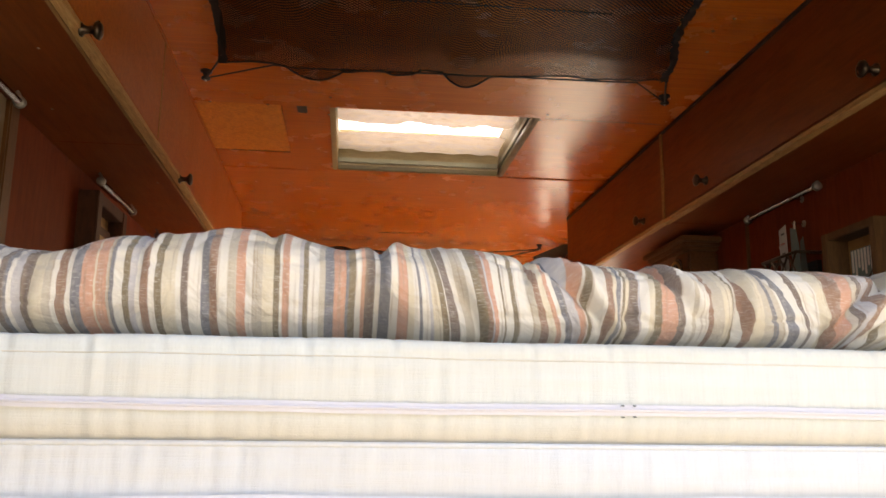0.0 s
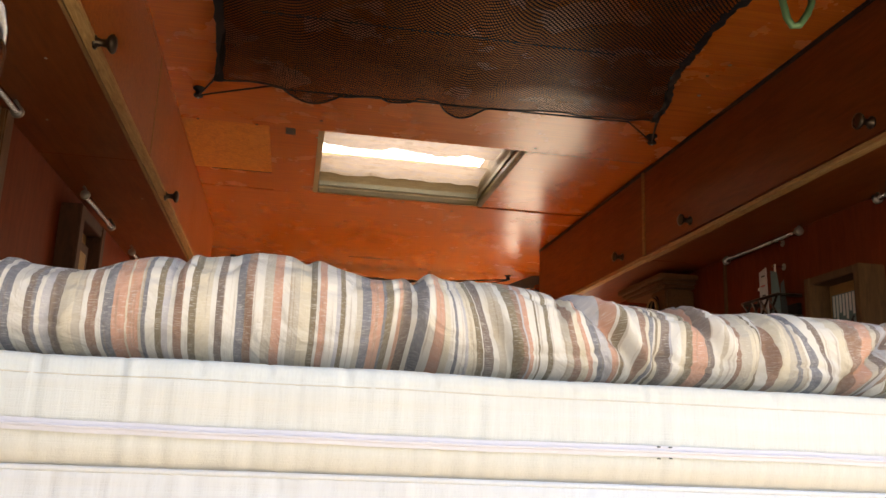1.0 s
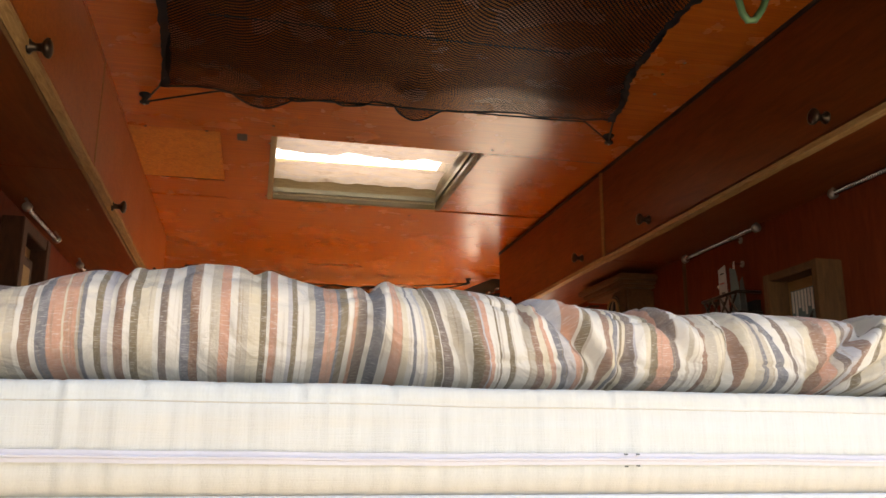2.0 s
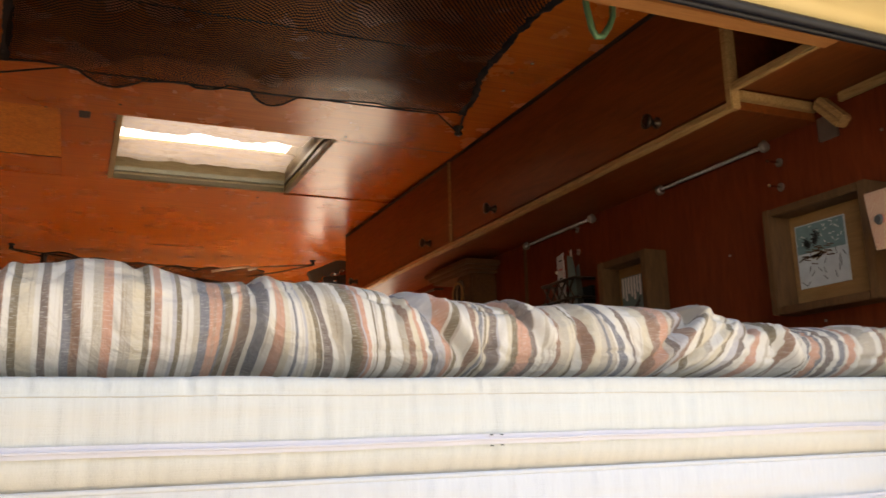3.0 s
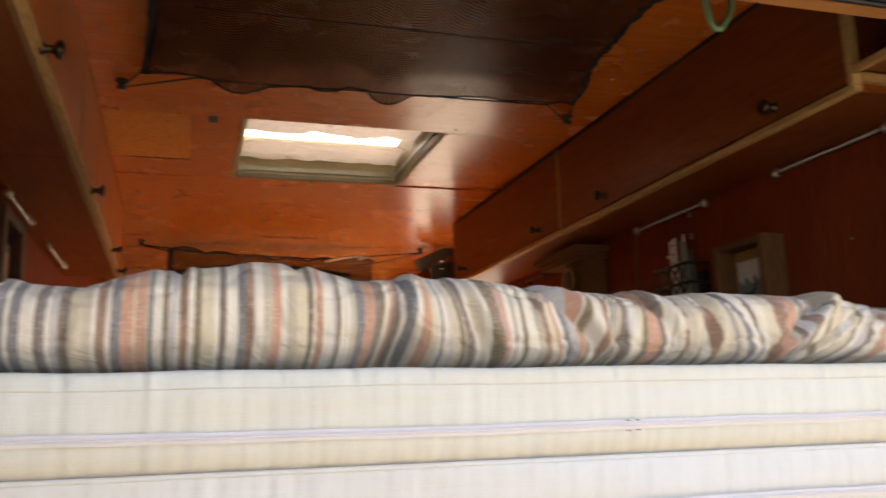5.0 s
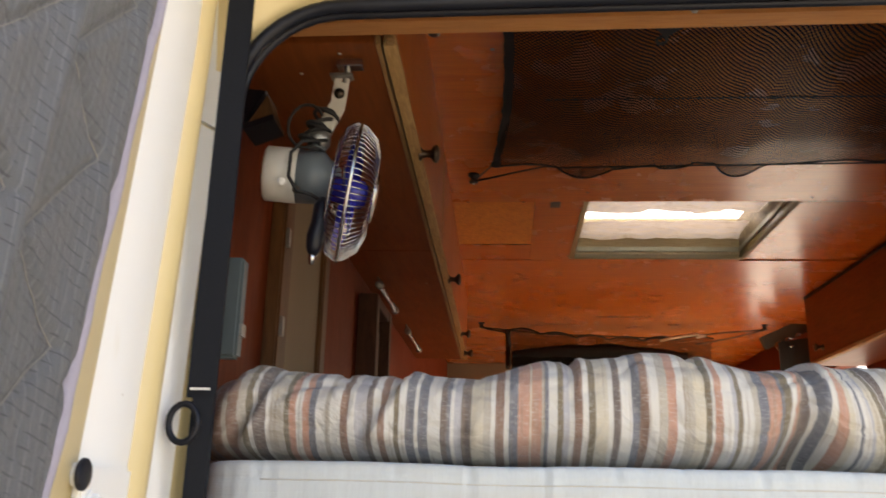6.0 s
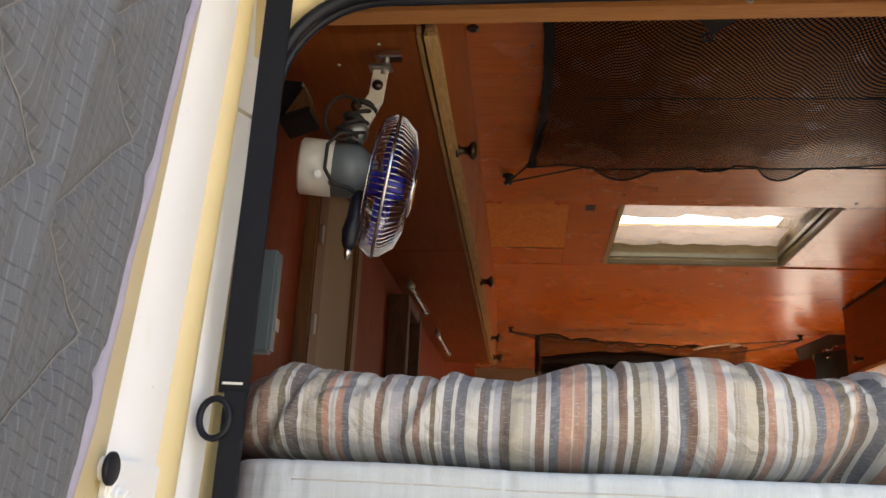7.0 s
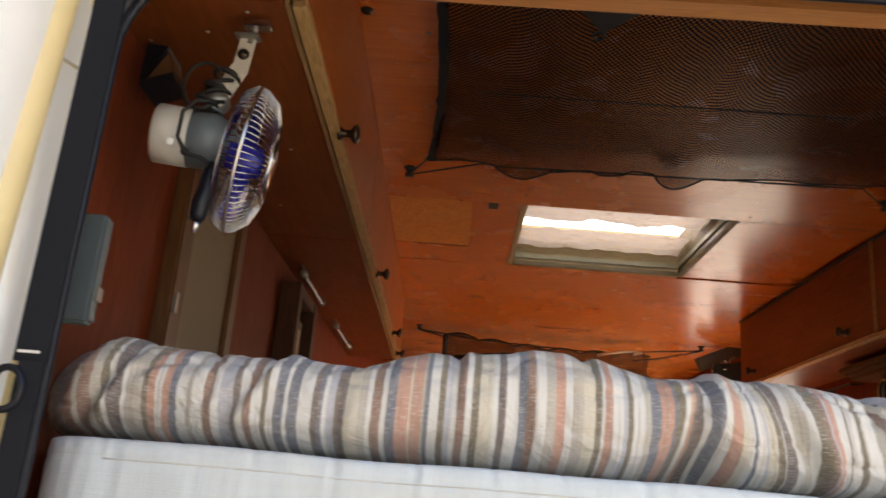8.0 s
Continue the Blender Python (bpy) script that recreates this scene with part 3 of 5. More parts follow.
def cabinet(sign, y0, y1, seams, knobs, base, label):
    """A run of overhead cupboard along a side wall: board, drop fronts, edging."""
    fx, wx = sign * 0.655, sign * WALL
    lean = 0.027 if sign < 0 else 0.0

    def part_(name, bm, material, parent, label="", smooth=False):
        """The left run stands a little askew at its near end."""
        for v in bm.verts:
            if abs(v.co.x) < 0.7:
                v.co.x += lean * (1 - v.co.y / 2.5)
        return part(name, bm, material, parent, label, smooth)

    c = thing("overhead_cabinet", (sign * 0.76, (y0 + y1) / 2, base), label, "cabinet")

    def slab(xa, xb, *rest):
        return box(*sorted((xa, xb)), *rest)

    cuts = [y0] + seams + [y1]
    for a, b in zip(cuts, cuts[1:]):
        # undersides and right-hand fronts take the plywood copy with painted-in shade
        part_("bottom_board", slab(fx + sign * (0.012 if sign > 0 else 0.023), wx, a + 0.001, b - 0.001, base + 0.003, base + 0.018, 0.001), PLY_SHADE, c)
        d = part_("cabinet_door", slab(fx, fx + sign * 0.012, a + 0.0015, b - 0.0015, base + 0.016, 1.9755, 0.0015), PLY if sign < 0 else PLY_SHADE, c)
        for y, z in knobs:
            if a < y < b:
                part_("knob", lathe(KNOB, (fx, y, z), (-sign, 0, 0), 18), BLACK_METAL, d, "dark bronze turned knob", True)
    # raw pine lipping, in lengths that don't quite line up
    n = 0
    for a, b in zip(cuts, cuts[1:]):
        bm = bmesh.new()
        k = max(6, int((b - a) * 30))
        rings = []
        for i in range(k + 1):
            y = a + (b - a) * i / k
            w = 0.0015 * ripple(y, sign, n, 9)
            o = 0.003 * (n % 2)
            rings.append([bm.verts.new((fx + sign * dx, y, base + dz)) for dx, dz in ((-0.004 + w, -0.001 + o), (-0.003 + w, 0.010 + o), (0.012, 0.013 + o), (0.0125, -0.003 + o + w))])
        for p, q in zip(rings, rings[1:]):
            for j in range(4):
                bm.faces.new((p[j], p[(j + 1) % 4], q[(j + 1) % 4], q[j]))
        bm.faces.new(rings[0])
        bm.faces.new(rings[-1][::-1])
        part_("edging", bm, RAW, c, "raw pine edging strip")
        if sign < 0:
            # a second, splintered strip behind the first, with an open gap between
            bm = bmesh.new()
            rings = []
            for i in range(k + 1):
                y = a + (b - a) * i / k
                w = 0.002 * ripple(y, 3, n, 14)
                rings.append([bm.verts.new((fx - dx, y, base + dz)) for dx, dz in ((0.0165 + w, 0.0005), (0.0165, 0.012), (0.0225, 0.012), (0.0215 + 0.6 * w, -0.001))])
            for p, q in zip(rings, rings[1:]):
                for j in range(4):
                    bm.faces.new((p[j], p[(j + 1) % 4], q[(j + 1) % 4], q[j]))
            bm.faces.new(rings[0])
            bm.faces.new(rings[-1][::-1])
            part_("edging", bm, RAW_DARK, c, "splintered second edging strip")
        n += 1
    part_("end_panel", slab(fx + sign * 0.013, wx, y1 - 0.014, y1 - 0.002, base + 0.02, 1.98), PLY_SHADE, c)
    part_("end_panel", slab(fx + sign * 0.026, wx, y0 + 0.004, y0 + 0.016, base + 0.02, 1.98), PLY_SHADE, c)
    part_("corner_post", slab(fx - sign * 0.002, fx + sign * (0.019 if sign > 0 else 0.009), y0 - 0.012, y0 + 0.003, base - 0.002, 1.98, 0.002), RAW if sign > 0 else RAW_DARK, c, "raw pine corner post")
    if sign > 0:
        # dark strip standing in for the shadow line at the ceiling
        part_("shadow_gap", slab(fx - 0.003, fx + 0.02, y0 + 0.02, y1, 1.9765, 1.9838), TAPE, c, "dark strip drawn for the shadow line under the ceiling")
    else:
        part_("top_rail", slab(fx + 0.001, fx - 0.012, y0 + 0.004, y1, 1.9757, 1.9838), PLY, c)
        for y in seams:
            part_("joint_strip", slab(fx + 0.0015, fx - 0.004, y - 0.002, y + 0.002, base + 0.02, 1.9755), RAW_DARK, c, "thin pale joint between the fronts")
    return c


right = cabinet(1, 0.268, 2.5, [1.438], [(0.457, 1.757), (1.151, 1.76), (1.603, 1.762), (2.349, 1.765)], 1.717, "stained plywood overhead cabinet, shade put into its colour, with pine edging and bronze knobs")
part("divider_strip", box(0.6515, 0.656, 1.43, 1.446, 1.733, 1.978), RAW_DARK, right, "pale joint strip")
left = cabinet(-1, 0.093, 2.56, [1.0], [(0.44, 1.737), (1.26, 1.738), (2.0, 1.737), (2.3, 1.72)], 1.735, "brown plywood overhead cabinet with worn pine edging")

# open shelf end beside the right cabinet
shelf = thing("corner_shelf", (0.76, 0.16, 1.74), "open corner shelf framed with raw pine battens", "shelf")
part("bottom", box(0.6645, 0.86, 0.046, 0.254, 1.752, 1.762), PLY_SHADE, shelf)
part("front_batten", box(0.652, 0.664, 0.046, 0.255, 1.744, 1.759, 0.002), RAW, shelf)
part("end_batten", box(0.676, 0.86, 0.2555, 0.272, 1.735, 1.75, 0.002), RAW, shelf)
part("wall_batten", box(0.85, 0.8595, 0.046, 0.21, 1.734, 1.7515, 0.002), RAW, shelf)
cleat = thing("wooden_cleat", (0.85, 0.21, 1.72), "small grooved wooden cleat on a grey plate", "cleat")
part("backing_plate", box(0.852, 0.8595, 0.222, 0.262, 1.677, 1.72, 0.001), STEEL, cleat, "dull grey plate")
m = Matrix.Translation((0.838, 0.215, 1.715)) @ Euler((radians(48), 0, 0)).to_matrix().to_4x4()
part("block", box(-0.012, 0.012, -0.036, 0.036, -0.012, 0.012, 0.003, None, m), RAW, cleat)
part("groove", box(-0.0135, -0.0115, -0.034, 0.034, -0.002, 0.002, 0, None, m), RAW_DARK, cleat)


# ---- bed ----
base_b = thing("bed_base", (0, 0.9, 1.0), "plywood bed base across the van", "bed base")
part("board", box(-0.85, 0.85, 0.0, 1.9, 1.018, 1.042, 0.003), ORANGE, base_b)
for sx in (-1, 1):
    part("bearer", box(*sorted((sx * 0.81, sx * 0.857)), 0.02, 1.9, 0.55, 1.0175), RAW_DARK, base_b)


def mattress(z0, z1, zip_z, seed, marks):
    mt = thing("mattress", (0, 0.9, z0), "off-white cotton mattress with a zip along its side", "mattress", "stacked mattresses")
    prof = []
    h, zc, yb = (z1 - z0) / 2, (z0 + z1) / 2, 0.018 if seed < 5 else 0.021
    for i in range(33):
        a = -math.pi / 2 + math.pi * i / 32
        ex = 0.36 if (seed < 5) == (a > 0) else 0.24
        sy, sz = math.copysign(abs(math.cos(a)) ** ex, math.cos(a)), math.copysign(abs(math.sin(a)) ** ex, math.sin(a))
        z = zc + h * sz
        tuck_in = (0.012 if seed < 5 else 0.016) * max(0.0, (zip_z - z) / (zip_z - z0)) ** 1.4
        prof.append((yb + 0.016 * (1 - sy) + tuck_in, z))
    prof = [(1.88, z0)] + prof + [(1.88, z1)]
    nx = 420

    def at(i, j):
        x = -0.79 + 1.62 * i / nx
        y, z = prof[j]
        rim = min(1.0, (0.79 + x) / 0.05, (0.83 - x) / 0.05)
        pull = 1 - math.sqrt(max(0.0, 1 - (1 - max(0.0, rim)) ** 2))
        t = (z - zc) / h
        dy = 0.0028 * ripple(x, seed, z * 0.4, 16) * (1 - abs(t)) + 0.0018 * ripple(x * 3, seed + 5, z * 0.5, 22) + 0.0015 * ripple(x * 7, seed + 5, z * 0.3, 24)
        dy += 0.003 * math.exp(-(((z - zip_z) / 0.004) ** 2))
        # gathered tucks at the upper edge
        k = (x * 14.2 + 0.35 * ripple(x, seed, 2, 5)) % 1.0
        tuck = math.exp(-(((k - 0.5) / 0.035) ** 2))
        band = z1 - 0.0165
        dy += 0.0022 * math.exp(-(((z - band) / 0.002) ** 2)) * (seed < 5) + 0.002 * tuck * min(1.0, max(0.0, (z - band) / 0.004)) * (seed < 5)
        dz = (-0.0005 * tuck * max(0.0, t - 0.6) * 2.5 + 0.0022 * ripple(x, seed + 2, 0, 7) * max(0.0, t)) * (seed < 5)
        if 0 < j < len(prof) - 1:
            return (x + (0 if rim >= 1 else 0), y + dy + 0.03 * pull + 0.001 * tuck * max(0, t), z + dz - 0.004 * pull * t)
        return (x, y, z)

    bm = bmesh.new()
    g = [[bm.verts.new(at(i, j)) for j in range(len(prof))] for i in range(nx + 1)]
    for i in range(nx):
        for j in range(len(prof) - 1):
            bm.faces.new((g[i][j], g[i + 1][j], g[i + 1][j + 1], g[i][j + 1]))
        bm.faces.new((g[i][-1], g[i + 1][-1], g[i + 1][0], g[i][0]))
    bm.faces.new(g[0])
    bm.faces.new(g[-1][::-1])
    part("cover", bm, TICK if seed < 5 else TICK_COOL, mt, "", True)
    j1 = min(range(8, 30), key=lambda j: abs(prof[j][1] - (z1 - 0.0165)))
    if seed < 5:
        part("top_seam", tube([tuple(Vector(at(i, j1)) - Vector((0, 0.0004, 0))) for i in range(16, nx - 15, 2)], 0.0006, 5), TAN_SEAM, mt, "yellowed seam below the upper edge", True)
    j0 = 3 if seed < 5 else 30
    part("piping", tube([tuple(Vector(at(i, j0)) - Vector((0, 0.0015, 0.0006 if seed < 5 else -0.0004))) for i in range(16, nx - 15, 2)], 0.0028, 8), TICK_COOL, mt, "white corded edge", True)

    def zip_line(x):
        return zip_z + 0.0035 * ripple(x, seed, 4, 3.1) + 0.0012 * ripple(x, seed, 1, 12)

    xs = [-0.75 + 1.54 * i / 200 for i in range(201)]

    def tape(u, v):
        x = -0.75 + 1.54 * u
        return (x, 0.0152 + 0.0025 * ripple(x, seed, zip_z * 0.4, 16) + 0.0015 * abs(v - 0.5), zip_line(x) + (v - 0.5) * 0.0105)

    part("zip_tape", sheet(tape, 200, 4), ZIP, mt, "pale lilac zip tape", True)
    part("zip_teeth", tube([(x, 0.0142 + 0.0025 * ripple(x, seed, zip_z * 0.4, 16), zip_line(x)) for x in xs], 0.0016, 6), ZIP, mt)
    for x, z in marks:
        part("stitch_mark", box(x, x + 0.003, 0.0116, 0.0132, z, z + 0.0014), PLATE, mt)
    return mt


mattress(1.144, 1.244, 1.18, 1.0, [(0.048, 1.183), (0.06, 1.183), (0.048, 1.172), (0.06, 1.1725)])
mattress(1.042, 1.1445, 1.093, 7.0, [])

STRIPES = """O7 R6 g6 D10 N5 R11 g5 R10 g8 O6 W4 D12 W4 g15 O5 S7 W7 S7 N7 W10 g5 W11 R8 W7 L12 D6 W7 R7 W9 O5 W7 N9 W4 N10 W13 D6 N4 W4 L7 D10 C13 g7 W5 R9 W5 N9 S12 C2 S10 g3 N4 W9 O6 L6 W5 R8 W6 O7 C13 W5 D7 W12 N8 R8 W10 g9 S9 W7 g10 C11 O6 W3 S7 W10 L4 O5 W11 g6 N9 S12 N3 O7 W6 S4 D10 W5 N11 W8 S10 C6 W5 N3 W7 L3 C8 O6 W1 D9 W6 g10 W6 O9 R5 L2 S5 W7 O2 W8 O5 W13 g7 R7 C7 S5 W5 N8 L11 S9 W2 O6 W15 R8 C4 N5 W2 O3 C4 D11 L2 W9 C6 O8 S17 D9 W9 g4 W11 R5 g12 C10 O3 W7 R8 C13 g9 N5 g7 W3 N11 W11 D6 W16 C12 R13 S12 g6 D6 L10 R9 W12 O6 C13 g5 W12 C9 O5 W10 L12 D10 W17 S15 W14 g4 W17 O6 W7 R8 W18 O6 W17 N10 W4 S14 N6 W6 D14 W11 N11 W6 S11 W12 g16 W9 R10 C27 O11 W12 S10 g17 W6 D28 N15 g6 O9 g8"""
THREADS = {"W": (0.7, 0.665, 0.595), "C": (0.62, 0.55, 0.42), "g": (0.49, 0.435, 0.35), "L": (0.46, 0.445, 0.455), "S": (0.55, 0.28, 0.19),
           "R": (0.27, 0.145, 0.095), "O": (0.185, 0.14, 0.08), "D": (0.165, 0.12, 0.1), "N": (0.16, 0.165, 0.19)}


# folds of the duvet: place along it, lean, depth, width
FOLDS = [(-0.8, 0.3, 0.005, 0.007), (-0.76, 0.5, 0.008, 0.006), (-0.7, 0.6, 0.006, 0.008), (-0.63, 0.5, 0.008, 0.008), (-0.535, 0.15, 0.008, 0.008), (-0.43, 0.1, 0.006, 0.006), (-0.36, -0.2, 0.005, 0.007), (-0.29, -0.15, 0.008, 0.008),
         (-0.2, 0.3, 0.01, 0.009), (-0.1, -0.4, 0.013, 0.009), (-0.04, 0.5, 0.011, 0.007), (0.03, -0.6, 0.016, 0.009), (0.085, 0.4, 0.012, 0.008), (0.14, -0.5, 0.016, 0.009), (0.2, 0.3, 0.012, 0.007),
         (0.275, -0.7, 0.016, 0.01), (0.335, 0.9, 0.018, 0.009), (0.395, 1.0, 0.013, 0.008), (0.45, 1.1, 0.016, 0.01), (0.52, -0.5, 0.016, 0.012), (0.6, 0.2, 0.007, 0.008), (0.69, 0.1, 0.006, 0.008), (0.79, -0.3, 0.012, 0.008)]


def duvet():
    """A long rolled quilt: a closed roll whose columns follow the woven stripes."""
    dv = thing("duvet", (0, 0.17, 1.244), "rolled duvet in striped cotton lying along the mattress", "duvet")
    cols, u = [], -0.832
    for word in STRIPES.split():
        w, c = int(word[1:]) / 1000, THREADS[word[0]]
        k = max(1, round(w / 0.004))
        cols += [(u + w * i / k, c) for i in range(k)]
        u += w
    us = [c[0] for c in cols] + [u]
    hx = [-0.83, -0.8, -0.763, -0.7, -0.648, -0.525, -0.453, -0.352, -0.231, -0.153, 0.053, 0.18, 0.303, 0.379, 0.43, 0.479, 0.6, 0.733, 0.8, 0.87]
    hz = [1.315, 1.335, 1.351, 1.345, 1.341, 1.34, 1.36, 1.372, 1.357, 1.36, 1.345, 1.342, 1.344, 1.345, 1.338, 1.326, 1.327, 1.331, 1.327, 1.31]
    nv = 96
    xmid = (us[0] + us[-1]) / 2
    half = (us[-1] - us[0]) / 2

    def at(u, j):
        th = 2 * math.pi * j / nv
        top = float(np.interp(u, hx, hz)) + 0.004 * ripple(u, 4, 0, 11)
        bot = 1.2455 + (0.04 * math.exp(-(((u + 0.19) / 0.03) ** 2)) + 0.008 * max(0, ripple(u, 9, 0, 10))) * max(0.0, -math.cos(th)) ** 0.5
        rim = min(1.0, (half - abs(u - xmid)) / (0.055 if u < xmid else 0.03))
        e = math.sqrt(max(0.0, 1 - (1 - rim) ** 2))
        e = 0.3 + 0.7 * e
        wob = 0.4 + 0.6 * min(1.0, max(0.0, (u + 0.2) / 0.2))
        a, b = 0.108, (top - bot) / 2
        c, s = math.cos(th), math.sin(th)
        yc = 0.17 + 0.03 * min(1.0, max(0.0, (u - 0.45) / 0.15)) - 0.045 * min(1.0, max(0.0, (u - 0.66) / 0.15))
        y = yc + a * math.copysign(abs(c) ** 0.8, c) * e
        z = bot + b + b * math.copysign(abs(s) ** 0.75, s) * (e if s > 0 else 0.9 + 0.1 * e)
        lift = 1 - abs(s) ** 3 * (1 if s < 0 else 0.35)
        # soft lumps, then single folds, each with its own lean and depth
        d = 0.008 * ripple(u, th * 0.06, 2, 12) + 0.004 * ripple(u * 1.2, th * 0.1, 5, 17) + 0.0012 * ripple(u * 2, th * 0.15, 7, 20)
        zz = z - 1.295
        for k, (p, lean, deep, wide) in enumerate(FOLDS):
            q = (u - p - lean * zz - 0.006 * ripple(zz, k, 0, 14)) / wide
            d += 1.5 * deep * (0.55 * math.exp(-((q - 1.7) ** 2) / 1.6) - math.exp(-q * q)) * (0.55 + 0.45 * math.sin(k * 2.4 + zz * 30))
        # thin pinched creases that run down the cloth and wander
        n1 = ripple(u + 0.4 * zz * math.sin(u * 19), th * 0.09, 11, 13) / 0.045
        n2 = ripple(u - 0.5 * zz, th * 0.14, 23, 19) / 0.05
        d -= (0.0055 * math.exp(-n1 * n1) + 0.003 * math.exp(-n2 * n2)) * (0.5 + 0.5 * wob)
        low = max(0.0, 1.282 - z) / 0.04
        d -= 0.03 * min(1.0, low * 1.5) * math.exp(-(((u + 0.195) / 0.03) ** 2))
        d += 0.012 * low * ripple(u * 1.6, 0.3, 21, 12) * wob
        y += c * d * lift
        z += s * d * lift * (1 if s > 0 else 0.3)
        # the weave drifts sideways where the cloth is twisted
        slant = 0.75 * math.exp(-(((u - 0.42) / 0.08) ** 2)) - 0.4 * math.exp(-(((u - 0.26) / 0.05) ** 2)) - 0.15 * math.exp(-(((u - 0.15) / 0.06) ** 2)) - 0.35 * math.exp(-(((u - 0.0) / 0.035) ** 2)) - 0.25 * math.exp(-(((u + 0.1) / 0.05) ** 2))
        x = u + slant * zz + 0.004 * wob * ripple(u * 0.7, th * 0.2, 3, 7) * e
        x += 0.14 * math.exp(-(((u + 0.66) / 0.12) ** 2)) * max(0, zz - 0.005)
        if x > 0.83:
            x = 0.83 + 0.026 * (1 - math.exp(-(x - 0.83) / 0.026))
        return (x, y, max(z, 1.2455))

    bm = bmesh.new()
    uvl = bm.loops.layers.uv.new("UVMap")
    paint = bm.loops.layers.float_color.new("stripe")
    g = [[bm.verts.new(at(x, j)) for j in range(nv)] for x in us]
    for i, (x, c) in enumerate(cols):
        for j in range(nv):
            f = bm.faces.new((g[i][j], g[i + 1][j], g[i + 1][(j + 1) % nv], g[i][(j + 1) % nv]))
            for lp, (a, b) in zip(f.loops, ((i, j), (i + 1, j), (i + 1, j + 1), (i, j + 1))):
                lp[uvl].uv = (us[a], b / nv * 0.6)
                lp[paint] = (*c, 1)
    for ring in (g[0], g[-1]):
        f = bm.faces.new(ring)
        for lp in f.loops:
            lp[paint] = (0.3, 0.25, 0.2, 1)
    part("cover", bm, LINEN, dv, "", True)


duvet()


# ---- roof hatch ----
def roof_hatch():
    h = thing("roof_hatch", (0, 1.66, CEIL), "square roof hatch with a crinkled pale sheet under an opal dome", "roof hatch")
    x, y0, y1 = SKY_X, SKY_Y0, SKY_Y1
    # inner rims: timber below, a pale metal lip above
    for nm, args in (("rim_far", (-x + 0.005, x - 0.005, y1 - 0.004, y1 + 0.012)), ("rim_near", (-x + 0.005, x - 0.005, y0 - 0.012, y0 + 0.004)), ("rim_left", (-x - 0.012, -x + 0.004, y0 - 0.012, y1 + 0.012)), ("rim_right", (x - 0.004, x + 0.012, y0 - 0.012, y1 + 0.012))):
        part("rim", box(*args, CEIL - 0.004, 2.125, 0.002), HATCH_SIDE if nm == "rim_right" else HATCH_RIM, h, "dark weathered side rim" if nm == "rim_right" else "")
    for args in ((-x + 0.005, x - 0.0105, y1 - 0.01, y1 - 0.0045), (x - 0.01, x - 0.0045, y0 + 0.005, y1 - 0.011)):
        part("bead", box(*args, CEIL + 0.018, CEIL + 0.034, 0.0015), ALLOY, h, "weathered alloy bead")
        part("lip", box(args[0], args[1], args[2] - 0.002, args[3] + 0.002, CEIL - 0.007, CEIL + 0.008, 0.002), OLIVE, h, "olive painted lip")

    def near_sheet(u, v):
        px = -x + 0.004 + u * (2 * x - 0.012)
        py = y0 + v * (0.325 + 0.02 * ripple(px, 7, 0, 14) + 0.022 * abs(ripple(px, 2, 1, 30)))
        return (px, py, 2.062 + 0.012 * ripple(px * 0.6, py * 2, 0, 9) + 0.006 * abs(ripple(px, py * 2 + px, 5, 20)) + 0.003 * abs(ripple(px, py, 8, 44)) + 0.004 * v)

    def far_sheet(u, v):
        px, py = -x + 0.004 + u * (2 * x - 0.012), y0 + 0.42 + v * (y1 - y0 - 0.423)
        edge = (0.014 * ripple(px, 3, 0, 9) + 0.024 * abs(ripple(px, 5, 1, 26))) * (1 - v)
        return (px, py + edge, 2.07 - 0.015 * v + 0.010 * ripple(px, py * 2, 2, 9) + 0.004 * ripple(px, py, 8, 26))

    part("blind_sheet", sheet(near_sheet, 110, 50), FOIL, h, "crinkled pale insulating sheet", True)
    part("blind_sheet", sheet(far_sheet, 110, 36), FOIL, h, "crinkled pale insulating sheet", True)

    def dome(u, v):
        a, b = 2 * u - 1, 2 * v - 1
        return (a * 0.31, 1.66 + b * 0.32, 2.135 + 0.05 * (1 - a ** 4) * (1 - b ** 4))

    part("dome", sheet(dome, 20, 20), ACRYLIC, h, "opal acrylic dome", True)


HATCH_RIM = wood("weathered_hatch_timber", (0.3, 0.235, 0.12), (0.56, 0.47, 0.29), (3, 24, 30), 5.0, 0.5, 0.7, 0, 0.25)
ALLOY = plain("weathered_alloy", (0.33, 0.34, 0.25), 0.45, 0.4, 0.3)
HATCH_SIDE = wood("dark_weathered_timber", (0.05, 0.034, 0.018), (0.3, 0.235, 0.14), (8, 5, 12), 6.0, 0.5, 0.75, 0, 0.5)
OLIVE = plain("olive_bronze_paint", (0.13, 0.1, 0.03), 0.4, 0, 0.35)
roof_hatch()


def tiny(name, label, category, at, mat, shape, group=""):
    """A small one-mesh thing."""
    ob = part(name, shape, mat, None, label)
    return tagged(ob, "", category, group)


tiny("tape_patch", "small dark square of tape on the ceiling", "tape", None, TAPE, box(-0.375, -0.349, 1.378, 1.428, CEIL - 0.0035, CEIL - 0.0005))
rs = random.Random(4)
